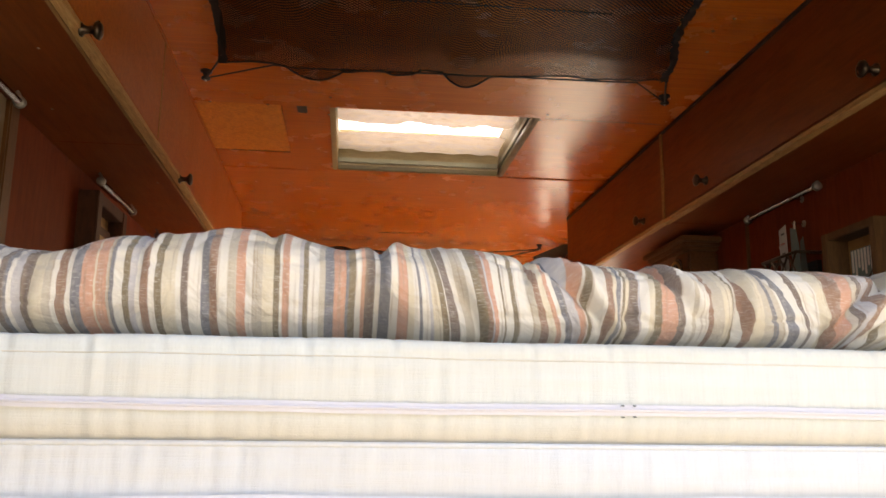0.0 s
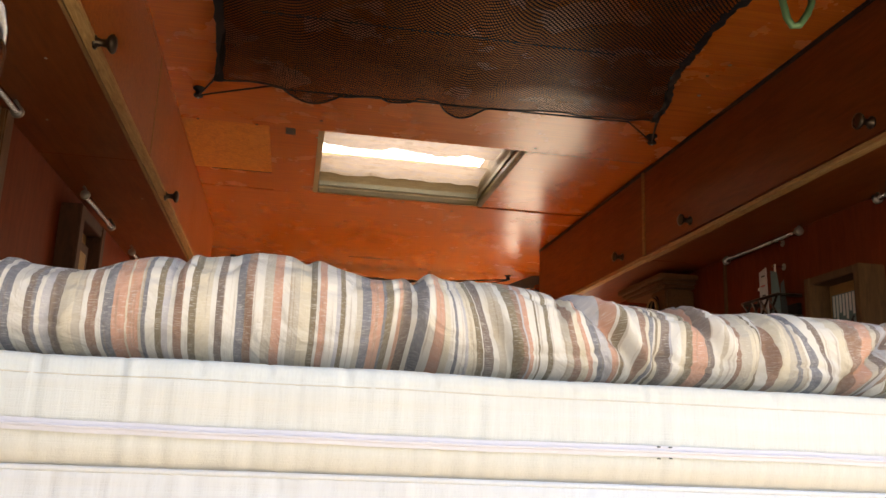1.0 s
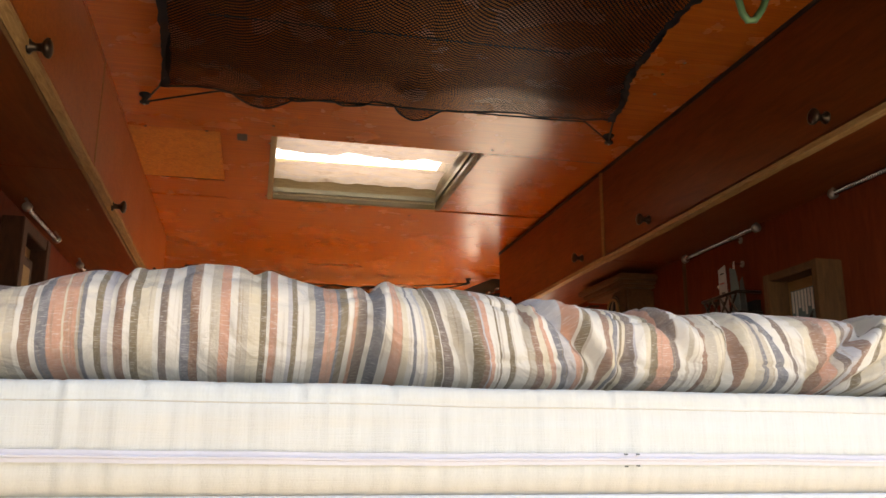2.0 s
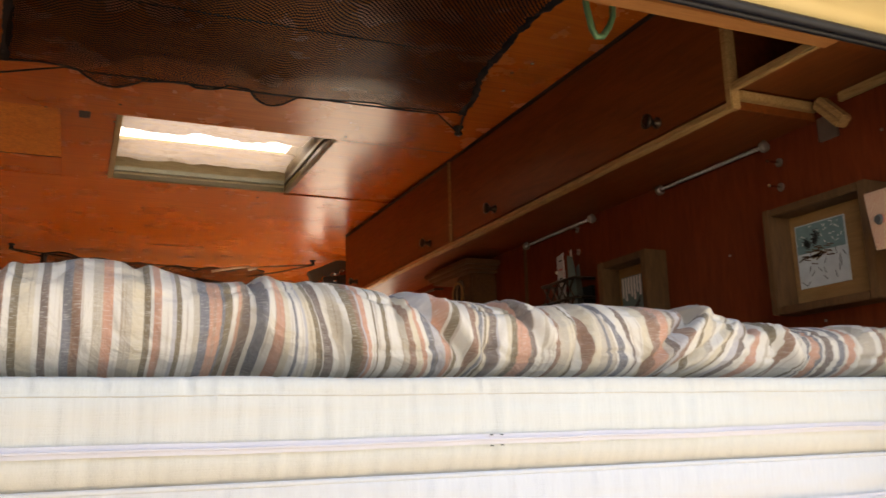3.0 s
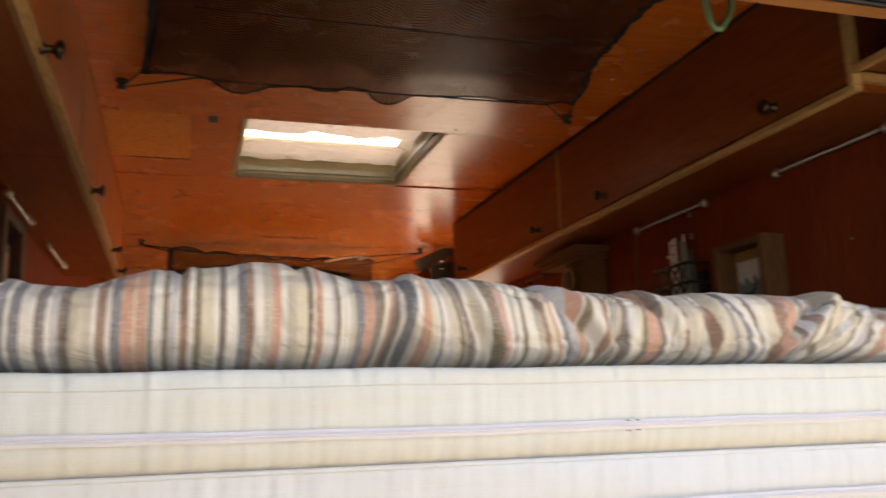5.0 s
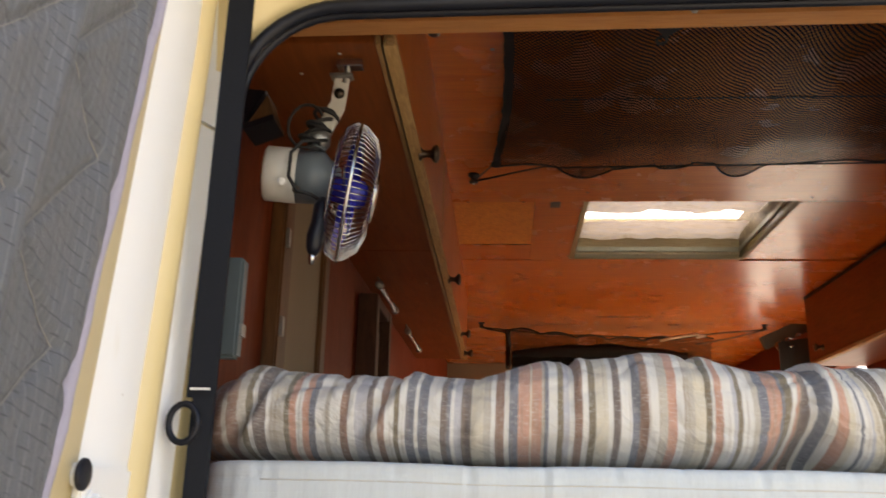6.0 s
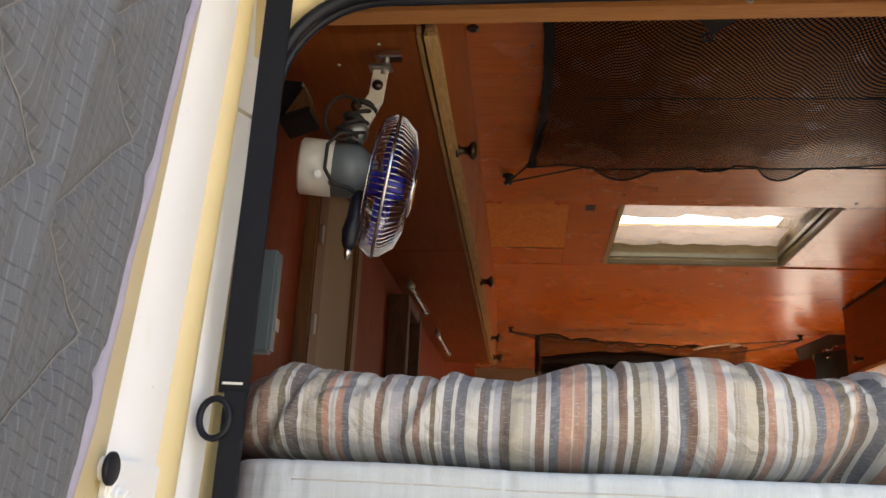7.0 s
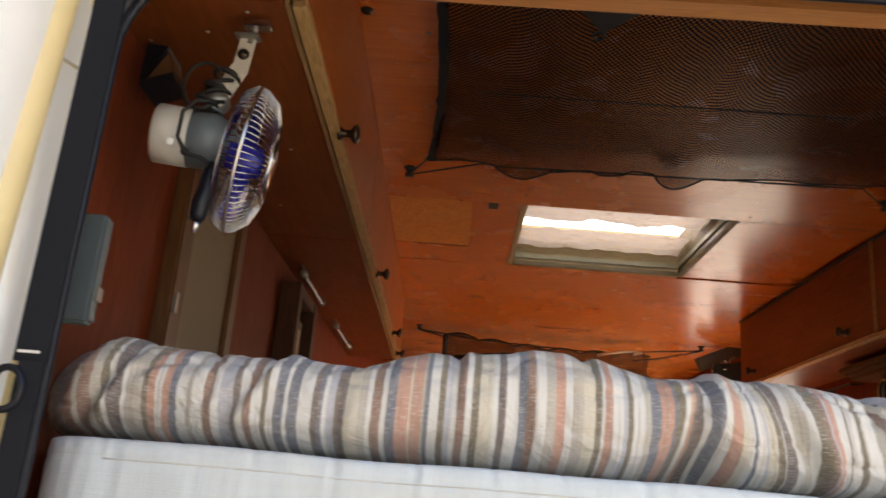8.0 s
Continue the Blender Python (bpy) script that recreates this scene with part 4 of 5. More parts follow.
for px, py in ((-0.284, 1.297), (-0.29, 1.44), (-0.292, 1.93), (0.3, 1.34), (0.29, 1.4), (0.3, 1.93), (0.02, 1.99), (-0.6, 1.37), (0.53, 0.8), (0.56, 0.9), (0.55, 0.74), (0.2, 2.05), (-0.45, 1.37), (-0.52, 0.55)):
    zc = CEIL - 0.006 if py < SKY_Y0 else CEIL
    tiny("ceiling_pin", "small dark pin head in the ceiling panel", "pin", None, rs.choice([BLACK_METAL, STEEL]), lathe([(0, 0.0042), (0.0015, 0.0035)], (px, py, zc), (0, 0, -1), 8), "ceiling pins")
for x0, x1, y0, y1 in ((0.3, 0.63, 1.374, 1.3785), (-0.42, 0.3, 0.752, 0.7545), (-0.6, -0.42, 1.797, 1.798), (-0.1, 0.14, 2.92, 2.921)):
    tiny("panel_crack", "dark open joint between ceiling panels", "joint", None, TAPE, box(x0, x1, y0, y1, CEIL - (0.0075 if y0 < 1 else 0.0045 if y0 < 1.5 else 0.0008), CEIL + 0.001))


def ceiling_hook(x, y, z):
    h = thing("cord_hook", (x, y, z), "small black hook screwed to the ceiling", "hook", "ceiling hooks")
    part("base", lathe([(0, 0.014), (0.004, 0.014), (0.006, 0.009), (0.014, 0.006), (0.018, 0.011), (0.022, 0.011), (0.024, 0.006)], (x, y, z), (0, 0, -1), 14), CORD, h, "", True)
    part("stud", lathe([(0, 0.003), (0.003, 0.002)], (x, y, z - 0.024), (0, 0, -1), 8), STEEL, h)


for hx_, hy_ in ((-0.577, 1.165), (0.561, 1.165)):
    ceiling_hook(hx_, hy_, CEIL - 0.006)
for hx_, hy_ in ((-0.614, 3.08), (0.67, 3.08)):
    ceiling_hook(hx_, hy_, CEIL + 0.001)


tiny("ceiling_stud", "small flat dark stud on the ceiling", "stud", None, BLACK_METAL, lathe([(0, 0.011), (0.003, 0.011), (0.006, 0.007)], (-0.62, 0.489, CEIL - 0.006), (0, 0, -1), 12))


# ---- stowage net under the ceiling ----
def far_edge(x):
    e = 1.028 + 0.02 * ripple(x, 0, 0, 6) - 0.03 * x
    for c, a, w in ((-0.315, 0.07, 0.045), (-0.115, 0.035, 0.03), (0.035, 0.07, 0.04)):
        e += a * max(0.0, 1 - ((x - c) / (w * 1.45)) ** 2)
    return e


def net_place(u, v):
    """u across, v from the doorway inwards."""
    xl = -0.505 - 0.02 * v ** 3 + 0.015 * math.sin(3 * v)
    xr = 0.47 - 0.05 * math.sin(math.pi * min(1, v * 1.15)) + 0.06 * max(0, v - 0.75) * 2
    x = xl + (xr - xl) * u
    y = 0.16 + (far_edge(x) - 0.16) * v
    bag = math.sin(math.pi * u) ** 0.7 * math.sin(math.pi * min(v, 0.97)) ** 0.7
    z = 1.958 - 0.034 * bag + 0.007 * ripple(x, y, 0, 7) + 0.004 * ripple(x * 2, y, 4, 12) * v
    return (x, y, min(z, 1.972))


net = thing("ceiling_net", (0, 0.6, 1.96), "black stowage net strung under the ceiling", "net")
part("mesh", sheet(net_place, 130, 110, None, (98, 86)), NET, net, "black knitted netting", True)
part("hem", sheet(lambda u, v: tuple(Vector(net_place(0.0, v)) + Vector((-0.007 + 0.018 * u + 0.004 * ripple(v * 3, u, 1, 9), 0, -0.004 + 0.004 * math.sin(9 * v)))), 3, 60), WEB, net, "black side hem", True)
part("hem", sheet(lambda u, v: tuple(Vector(net_place(1.0, v)) + Vector((-0.012 + 0.018 * u + 0.007 * ripple(v * 4, u * 0.3, 2, 12), 0, -0.004 + 0.006 * ripple(v * 2, u, 0, 14)))), 3, 140), WEB, net, "gathered black side hem", True)
part("hem", tube([net_place(i / 120, 1.0) for i in range(121)], 0.0022, 6), CORD, net, "", True)
part("draw_cord", tube([(-0.577, 1.165, 1.965), (-0.405, 1.045, 1.957)] + [(x / 100, 1.04 - 0.03 * x / 100 + 0.004 * ripple(x, 0, 0, 0.1), 1.955) for x in range(-36, 46, 4)] + [(0.561, 1.165, 1.965)], 0.002, 6), CORD, net, "black cord", True)
part("draw_cord", tube([(-0.577, 1.165, 1.965), (-0.535, 1.06, 1.96), net_place(0.0, 0.96)], 0.0025, 6), CORD, net)
part("draw_cord", tube([(0.561, 1.165, 1.965), (0.52, 1.05, 1.96), net_place(1.0, 0.96)], 0.0025, 6), CORD, net)


def flap(u, v):
    x = -0.315 + 0.155 * u
    tip = 1 - abs(2 * u - 0.95) ** 0.8
    return (x, 0.3 + (0.02 + 0.1 * max(0.0, tip)) * v, 1.926 - 0.004 * math.sin(3 * u))


part("flap", sheet(flap, 20, 8), DARK, net, "black cloth flap")
part("loop", tube([(-0.245 + 0.008 * math.cos(a), 0.427 + 0.012 * math.sin(a), 1.926) for a in (2 * math.pi * i / 14 for i in range(14))], 0.0025, 6, None, True), CORD, net)

# small net further forward, with things in it
net2 = thing("front_net", (0, 3.08, 1.9), "second dark net with clothes hung across the cab", "net")


def net2_place(u, v):
    x = -0.49 + 0.93 * u
    top = 1.955 - 0.025 * math.sin(math.pi * u) + 0.018 * abs(math.sin(u * 19)) - 0.03 * u
    return (x, 3.08 + 0.06 * math.sin(math.pi * v), top - v * (0.17 - 0.05 * u))


part("mesh", sheet(net2_place, 80, 20, None, (120, 24)), NET, net2, "dark netting", True)
part("hem", tube([net2_place(i / 80, 0) for i in range(81)], 0.004, 6), CORD, net2, "", True)
part("hem", tube([net2_place(0, v / 10) for v in range(11)], 0.012, 6), CORD, net2, "", True)
part("cord", tube([(-0.614, 3.08, 1.97), (-0.35, 3.08, 1.942), (0.2, 3.08, 1.925), (0.67, 3.08, 1.97)], 0.003, 6), CORD, net2)
part("cord", tube([(0.67, 3.08, 1.968), (0.5, 3.08, 1.925), (0.36, 3.09, 1.9)], 0.003, 6), CORD, net2)
part("cord", tube([(-0.614, 3.08, 1.968), (-0.5, 3.08, 1.945)], 0.003, 6), CORD, net2)
part("rope_end", tube([(0.2, 3.07, 1.913), (0.28, 3.06, 1.93), (0.36, 3.06, 1.942), (0.4, 3.06, 1.935), (0.36, 3.05, 1.925)], 0.006, 6), PAPER, net2, "pale rope end", True)
bundle = thing("folded_jacket", (-0.1, 3.14, 1.8), "dark folded jacket lying in the net", "jacket")
part("garment", sheet(lambda u, v: (-0.47 + 0.8 * u, 3.14 + 0.03 * math.sin(6 * v), 1.78 + (0.09 + 0.035 * math.sin(math.pi * u) + 0.01 * ripple(u, v, 0, 8)) * v), 40, 12), DARK, bundle, "", True)
strap_rail = thing("hook_rail", (0.78, 3.0, 1.93), "grey metal rail with hooks and a hanging black bag", "hook rail")
m = Matrix.Translation((0.76, 3.05, 1.95)) @ Euler((0, radians(-24), radians(8))).to_matrix().to_4x4()
part("rail", box(-0.13, 0.12, -0.012, 0.012, -0.03, 0.03, 0.003, None, m), PLATE, strap_rail, "grey painted rail")
for k in range(3):
    part("hook", tube([tuple(m @ Vector((-0.07 + 0.05 * k + 0.018 * math.cos(a), -0.02, -0.04 + 0.02 * math.sin(a)))) for a in (0.6 + 4.6 * i / 12 for i in range(13))], 0.004, 6), CHROME, strap_rail, "bright metal hook", True)
part("bag", sheet(lambda u, v: (0.7 + 0.16 * u, 3.0 + 0.03 * math.sin(3 * u), 1.9 - 0.16 * v + 0.03 * u), 10, 8), DARK, strap_rail, "black cloth bag")


# ---- curtain rods under the cabinets ----
def curtain_rod(x, z, y0, y1, sign):
    r = thing("curtain_rod", (x, (y0 + y1) / 2, z), "short coiled metal rod between two brackets under the cabinet", "rod", "coiled rods")
    turns = int((y1 - y0) / 0.0068)
    run = [(x + 0.0048 * math.cos(a), y0 + (y1 - y0) * a / (2 * math.pi * turns), z + 0.0048 * math.sin(a)) for a in (2 * math.pi * i / 10 for i in range(10 * turns + 1))]
    part("coil", tube(run, 0.0015, 5), CHROME, r, "bright wound spring", True)
    part("core", tube([(x, y0, z), (x, y1, z)], 0.0033, 8), STEEL, r)
    for y in (y0, y1):
        part("bracket", lathe([(-0.006, 0.0075), (-0.004, 0.011), (0.004, 0.011), (0.006, 0.0075)], (x, y, z), (0, 1, 0), 12), STEEL, r, "", True)
        part("stem", tube([(x, y, z), (x, y, z + 0.012), (x + sign * 0.006, y, z + 0.02)], 0.0035, 6), STEEL, r)


for y0, y1 in ((0.384, 0.704), (0.982, 1.327)):
    curtain_rod(0.845, 1.707, y0, y1, 1)
for y0, y1 in ((0.45, 0.69), (1.2, 1.5), (1.81, 2.17)):
    curtain_rod(-0.806, 1.708, y0, y1, -1)


def bolt(y, z):
    b = thing("wall_bolt", (0.85, y, z), "protruding zinc screw in a washer on the wall", "screw", "wall screws")
    part("washer", lathe([(0, 0.0085), (0.0015, 0.0085), (0.0025, 0.006)], (WALL, y, z), (-1, 0, 0), 16), STEEL, b)
    part("shank", lathe([(0.0026, 0.002), (0.028, 0.002), (0.0285, 0.0038), (0.031, 0.003)], (WALL, y, z), (-1, 0, 0), 10), CHROME, b)


for by, bz in ((0.365, 1.671), (0.367, 1.623), (1.075, 1.70), (1.075, 1.64)):
    bolt(by, bz)
for by, bz in ((0.14, 1.66), (0.3, 1.36), (0.52, 1.52)):
    tiny("wall_pin", "small pale pin in the wall panel", "pin", None, STEEL, lathe([(0, 0.003), (0.0015, 0.002)], (WALL, by, bz), (-1, 0, 0), 8), "wall pins")


for px, py in ((-0.76, 0.17), (-0.7, 0.12), (-0.84, 0.2), (-0.72, 0.52), (-0.79, 0.8), (-0.7, 1.3)):
    tiny("cabinet_pin", "small pale pin in the cabinet's underside", "pin", None, STEEL, lathe([(0, 0.0028), (0.0012, 0.002)], (px, py, 1.738), (0, 0, -1), 8), "cabinet pins")


# ---- box frames with prints ----
def box_frame(sign, y0, y1, z0, z1, depth, wide, label, timber=FRAME_WOOD):
    wx = sign * WALL

    def s(a, b, *rest):
        return box(*sorted((wx - sign * a, wx - sign * b)), *rest)

    f = thing("picture_frame", (wx, (y0 + y1) / 2, z0), label, "picture frame")
    part("side", s(0.002, depth, y0, y0 + wide, z0, z1, 0.002), timber, f)
    part("side", s(0.002, depth, y1 - wide, y1, z0, z1, 0.002), timber, f)
    part("rail", s(0.002, depth - 0.002, y0 + wide, y1 - wide, z0, z0 + wide * 0.8, 0.002), timber, f)
    part("rail", s(0.002, depth - 0.002, y0 + wide, y1 - wide, z1 - wide * 0.8, z1, 0.002), timber, f)
    part("backing", s(0.001, 0.012, y0 + wide, y1 - wide, z0 + wide * 0.8, z1 - wide * 0.8), BACK_WOOD, f, "honey-coloured backing board")
    return f, s


pf, s1 = box_frame(1, 0.136, 0.362, 1.375, 1.568, 0.062, 0.017, "rustic wooden box frame with a small painted print")
# print: mottled teal above, pale ground below, two dark tufts and a bare twig
pr = part("print", s1(0.0125, 0.0145, 0.224, 0.333, 1.42, 1.535), PALE_PRINT, pf, "small pale print")
part("sky_field", s1(0.0146, 0.0152, 0.226, 0.331, 1.482, 1.533), TEAL, pr)
rp = random.Random(8)
bm = bmesh.new()
for _ in range(46):
    py, pz = rp.uniform(0.23, 0.328), rp.uniform(1.49, 1.53)
    box(WALL - 0.0158, WALL - 0.0153, py, py + 0.0018, pz, pz + 0.0018, 0, bm)
part("flecks", bm, PAPER, pr)
for cy, cz, r in ((0.31, 1.499, 0.009), (0.287, 1.509, 0.012), (0.291, 1.499, 0.009), (0.305, 1.494, 0.007)):
    bm = bmesh.new()
    for k in range(9):
        a = k * 0.7 + cy * 90
        box(WALL - 0.0165, WALL - 0.0159, -r * 0.9, r * 0.9, -0.0007, 0.0007, 0, bm, Matrix.Translation((0, cy, cz + 0.002 * (k % 3))) @ Euler((a, 0, 0)).to_matrix().to_4x4())
    part("dark_tuft", bm, INK, pr)
bm = bmesh.new()
for _ in range(16):
    py, pz, a = rp.uniform(0.23, 0.325), rp.uniform(1.425, 1.478), rp.uniform(0.6, 2.4)
    box(WALL - 0.0158, WALL - 0.0153, -0.006, 0.006, -0.0006, 0.0006, 0, bm, Matrix.Translation((0, py, pz)) @ Euler((a, 0, 0)).to_matrix().to_4x4())
part("twigs", bm, INK, pr)
bm = bmesh.new()
for _ in range(34):
    py, pz = rp.gauss(0.285, 0.017), rp.gauss(1.479, 0.006)
    box(WALL - 0.0164, WALL - 0.0154, -0.007, 0.007, -0.0009, 0.0009, 0, bm, Matrix.Translation((0, min(0.322, max(0.235, py)), pz)) @ Euler((rp.uniform(-0.5, 0.3), 0, 0)).to_matrix().to_4x4())
part("bank", bm, FRAME_WOOD, pr, "brown streaked bank")

pf2, s2 = box_frame(1, 0.715, 0.905, 1.34, 1.572, 0.062, 0.02, "rustic wooden box frame with a dark teal print")
pr = part("print", s2(0.0125, 0.0145, 0.775, 0.875, 1.40, 1.533), TEAL, pf2, "teal print with a torn white top")
bm = bmesh.new()
for k in range(9):
    box(WALL - 0.0155, WALL - 0.0148, 0.777 + 0.011 * k, 0.7835 + 0.011 * k, 1.492 - 0.008 * ((k * 5) % 3), 1.531, 0, bm)
part("white_field", bm, PAPER, pr)
bm = bmesh.new()
for k in range(6):
    a = 0.3 * k - 0.8
    box(WALL - 0.0156, WALL - 0.0149, -0.02, 0.02, -0.002, 0.002, 0, bm, Matrix.Translation((0, 0.818 + 0.005 * k, 1.465 - 0.004 * k)) @ Euler((a, 0, 0)).to_matrix().to_4x4())
part("dark_shapes", bm, INK, pr)
pf3, s3 = box_frame(-1, 1.21, 1.47, 1.42, 1.69, 0.05, 0.035, "dark rustic box frame on the wall", FRAME_DARK)
part("inner_frame", s3(0.013, 0.026, 1.265, 1.415, 1.48, 1.63, 0.003), FRAME_DARK, pf3)
part("print", s3(0.0262, 0.0275, 1.29, 1.39, 1.505, 1.605), CRATE_WOOD, pf3, "honey-coloured inset")


# ---- small woven crate by the doorway ----
def crate():
    c = thing("woven_crate", (0.78, 0.045, 1.435), "small red-and-white woven crate with pale wooden base", "crate")
    m = Matrix.Translation((0.779, 0.04, 1.481)) @ Euler((0, radians(-8), 0)).to_matrix().to_4x4()
    hx, hz, y0, y1 = 0.077, 0.038, -0.02, 0.02
    part("base_board", box(-hx + 0.004, hx - 0.004, y0 + 0.001, y0 + 0.01, -hz + 0.004, hz - 0.004, 0.001, None, m), CRATE_WOOD, c, "pale wooden base")
    for nm, args in (("side", (-hx, -hx + 0.004, y0, y1, -hz, hz)), ("side", (hx - 0.004, hx, y0, y1, -hz, hz)), ("side", (-hx, hx, y0, y1, -hz - 0.004, -hz)), ("side", (-hx, hx, y0, y1, hz, hz + 0.004))):
        part(nm, box(*args, 0.001, None, m), WOVEN, c, "red and white woven side")
    for za in (-hz, hz):
        part("rim", tube([tuple(m @ Vector((-hx + 2 * hx * i / 30, y0, za + 0.001 * (i % 2)))) for i in range(31)], 0.0017, 6), WOVEN, c, "", True)
    for xa in (-hx, hx):
        part("rim", tube([tuple(m @ Vector((xa + 0.001 * (i % 2), y0, -hz + 2 * hz * i / 20))) for i in range(21)], 0.0017, 6), WOVEN, c, "", True)
    part("bow", box(-hx - 0.004, -hx - 0.001, -0.008, 0.008, -0.005, 0.005, 0.001, None, m), RED_PRINT, c, "red ribbon")
    part("button", lathe([(0, 0.008), (0.004, 0.006)], tuple(m @ Vector((-hx - 0.004, 0.0, 0.0))), (-1, 0, 0), 10), INK, c)


def woven():
    m = Mat("red_white_weave", (0.7, 0.6, 0.5), 0.7)
    w = m.node("ShaderNodeTexWave", Scale=120.0, Distortion=1.2)
    w.bands_direction = "DIAGONAL"
    m.link(m.coords((1.0, 1.0, 1.0)), w.inputs["Vector"])
    n = m.noise(60, 3)
    c = m.mix(m.ramp(w.outputs["Fac"], [(0.35, (0, 0, 0)), (0.6, (1, 1, 1))]), (0.36, 0.1, 0.06), (0.52, 0.4, 0.27))
    m.color(m.mix(m.math("MULTIPLY", n, 0.4), c, (0.45, 0.28, 0.18))).bump(w.outputs["Fac"], 0.6, 0.001)
    return m.m


WOVEN = woven()
crate()

# ---- wire pocket with leaflets ----
pocket = thing("wire_pocket", (0.84, 1.09, 1.45), "black wire wall pocket holding leaflets", "wall pocket")
bm = bmesh.new()
for k in range(4):
    for za, zb in ((1.46, 1.508), (1.508, 1.556)):
        y = 1.015 + 0.038 * k
        tube([(0.8, y, za), (0.8, y + 0.038, zb)], 0.0028, 6, bm)
        tube([(0.8, y + 0.038, za), (0.8, y, zb)], 0.0028, 6, bm)
part("lattice", bm, BLACK_METAL, pocket, "crossed black wires")
for z in (1.508, 1.558):
    part("wire_hoop", tube([(WALL, 1.01, z), (0.8, 1.012, z), (0.8, 1.172, z), (WALL, 1.174, z)], 0.004, 8), BLACK_METAL, pocket, "", True)
part("back_plate", box(0.848, 0.859, 1.01, 1.174, 1.42, 1.54), DARK, pocket)
leaf = thing("leaflets", (0.83, 1.09, 1.46), "white and teal leaflets standing in the wire pocket", "leaflets")
part("leaflet", prism([(1.086, 1.46), (1.126, 1.46), (1.126, 1.632), (1.094, 1.64)], "x", 0.822, 0.8235), PALE_PRINT, leaf, "white leaflet")
part("leaflet", prism([(1.046, 1.46), (1.084, 1.46), (1.084, 1.63), (1.06, 1.622), (1.05, 1.58)], "x", 0.828, 0.8295), TEAL, leaf, "teal leaflet")
part("leaflet", prism([(1.02, 1.46), (1.06, 1.46), (1.052, 1.592), (1.04, 1.6)], "x", 0.834, 0.8355), PLATE, leaf, "grey leaflet")
part("leaflet", box(0.8325, 0.8335, 1.068, 1.076, 1.46, 1.644), PAPER, leaf, "white slip")
for k, (w, mm) in enumerate(((0.016, INK), (0.02, RED_PRINT), (0.014, INK), (0.018, INK))):
    part("print_bar", box(0.8212, 0.8218, 1.1, 1.1 + w, 1.618 - 0.024 * k, 1.6215 - 0.024 * k), mm, leaf)
tiny("wall_stud", "small white stud on the wall", "stud", None, PAPER, lathe([(0, 0.005), (0.003, 0.004)], (WALL, 1.19, 1.604), (-1, 0, 0), 10))

# ---- small carved shelf with a cornice ----
cor = thing("carved_shelf", (0.79, 1.6, 1.5), "small carved wooden shelf with a stepped cornice", "shelf")
CARVED = wood("carved_brown_wood", (0.085, 0.035, 0.013), (0.2, 0.09, 0.035), (14, 3, 14), 5.0, 0.4, 0.6, 0.05, 0.25)
for dx, dz0, dz1 in ((0.0, 1.688, 1.704), (0.012, 1.677, 1.6875), (0.022, 1.666, 1.6765)):
    part("cornice", box(0.735 + dx, 0.857, 1.515 + dx, 1.85 - dx, dz0, dz1, 0.003), CARVED, cor, "stepped cornice board")
part("column", box(0.765, 0.857, 1.545, 1.65, 1.4, 1.6655, 0.006), CARVED, cor)
part("back_panel", box(0.85, 0.858, 1.655, 1.84, 1.35, 1.665), BEIGE, cor, "pale back panel")
wreath = thing("cord_wreath", (0.76, 1.6, 1.6), "small wreath of dark and pale cord hanging on the column", "wreath")
for k in range(4):
    part("cord_loop", tube([(0.755 - 0.004 * k, 1.595 + (0.018 + 0.006 * k) * math.cos(a), 1.6 + (0.045 - 0.003 * k) * math.sin(a)) for a in (2 * math.pi * i / 24 for i in range(24))], 0.004, 6, None, True), (CORD, BEIGE, CORD, RAW_DARK)[k], wreath, "", True)
tiny("drawer_pull", "thin metal pull below the cabinet", "handle", None, BLACK_METAL, tube([(0.85, 1.95, 1.68), (0.82, 1.96, 1.68), (0.82, 2.13, 1.68), (0.85, 2.14, 1.68)], 0.004, 6))
structure("trim_wall_joint", box(0.853, 0.8615, 1.354, 1.363, 1.25, 1.714, 0.001), FRAME_WOOD, "thin wooden joint strip on the wall", "strip")

# ---- green snap hook ----
snap = thing("carabiner", (0.31, 0.14, 1.76), "green snap hook hanging from a cord at the ceiling", "carabiner")
rim = [(0.288, 1.81), (0.29, 1.775), (0.297, 1.742), (0.304, 1.732), (0.314, 1.734), (0.327, 1.752), (0.334, 1.768), (0.336, 1.81), (0.325, 1.826), (0.3, 1.826)]
part("body", tube([(x, 0.14, z) for x, z in rim], 0.0048, 10, None, True), GREEN_PLASTIC, snap, "", True)
part("cord", tube([(0.312, 0.14, 1.826), (0.314, 0.142, 1.9), (0.314, 0.15, 1.984)], 0.0025, 6), CORD, snap)


DARK_POST = wood("dark_varnished_pine", (0.085, 0.034, 0.013), (0.19, 0.085, 0.03), (20, 20, 3), 4.0, 0.4, 0.55, 0, 0.25)
# ---- left wall: blind panel, posts, plate, wedge ----
structure("trim_window_post", box(-0.8605, -0.836, 0.425, 0.478, 1.1, 1.735, 0.003), DARK_POST, "dark varnished window post", "post")
structure("trim_window_post_far", box(-0.8605, -0.842, 0.748, 0.79, 1.1, 1.735, 0.003), DARK_POST, "dark varnished window post", "post")
blind = thing("window_blind", (-0.855, 0.61, 1.4), "plain beige blind fixed over a side window", "blind")
part("cloth", sheet(lambda u, v: (-0.852 + 0.002 * ripple(u, v, 0, 5), 0.479 + 0.268 * u, 1.1 + 0.634 * v), 10, 16), BEIGE, blind, "", True)
part("batten", box(-0.858, -0.846, 0.4785, 0.7475, 1.085, 1.1), RAW_DARK, blind)
catch = thing("window_catch", (-0.836, 0.43, 1.5), "two small metal catches on the window post", "catch")
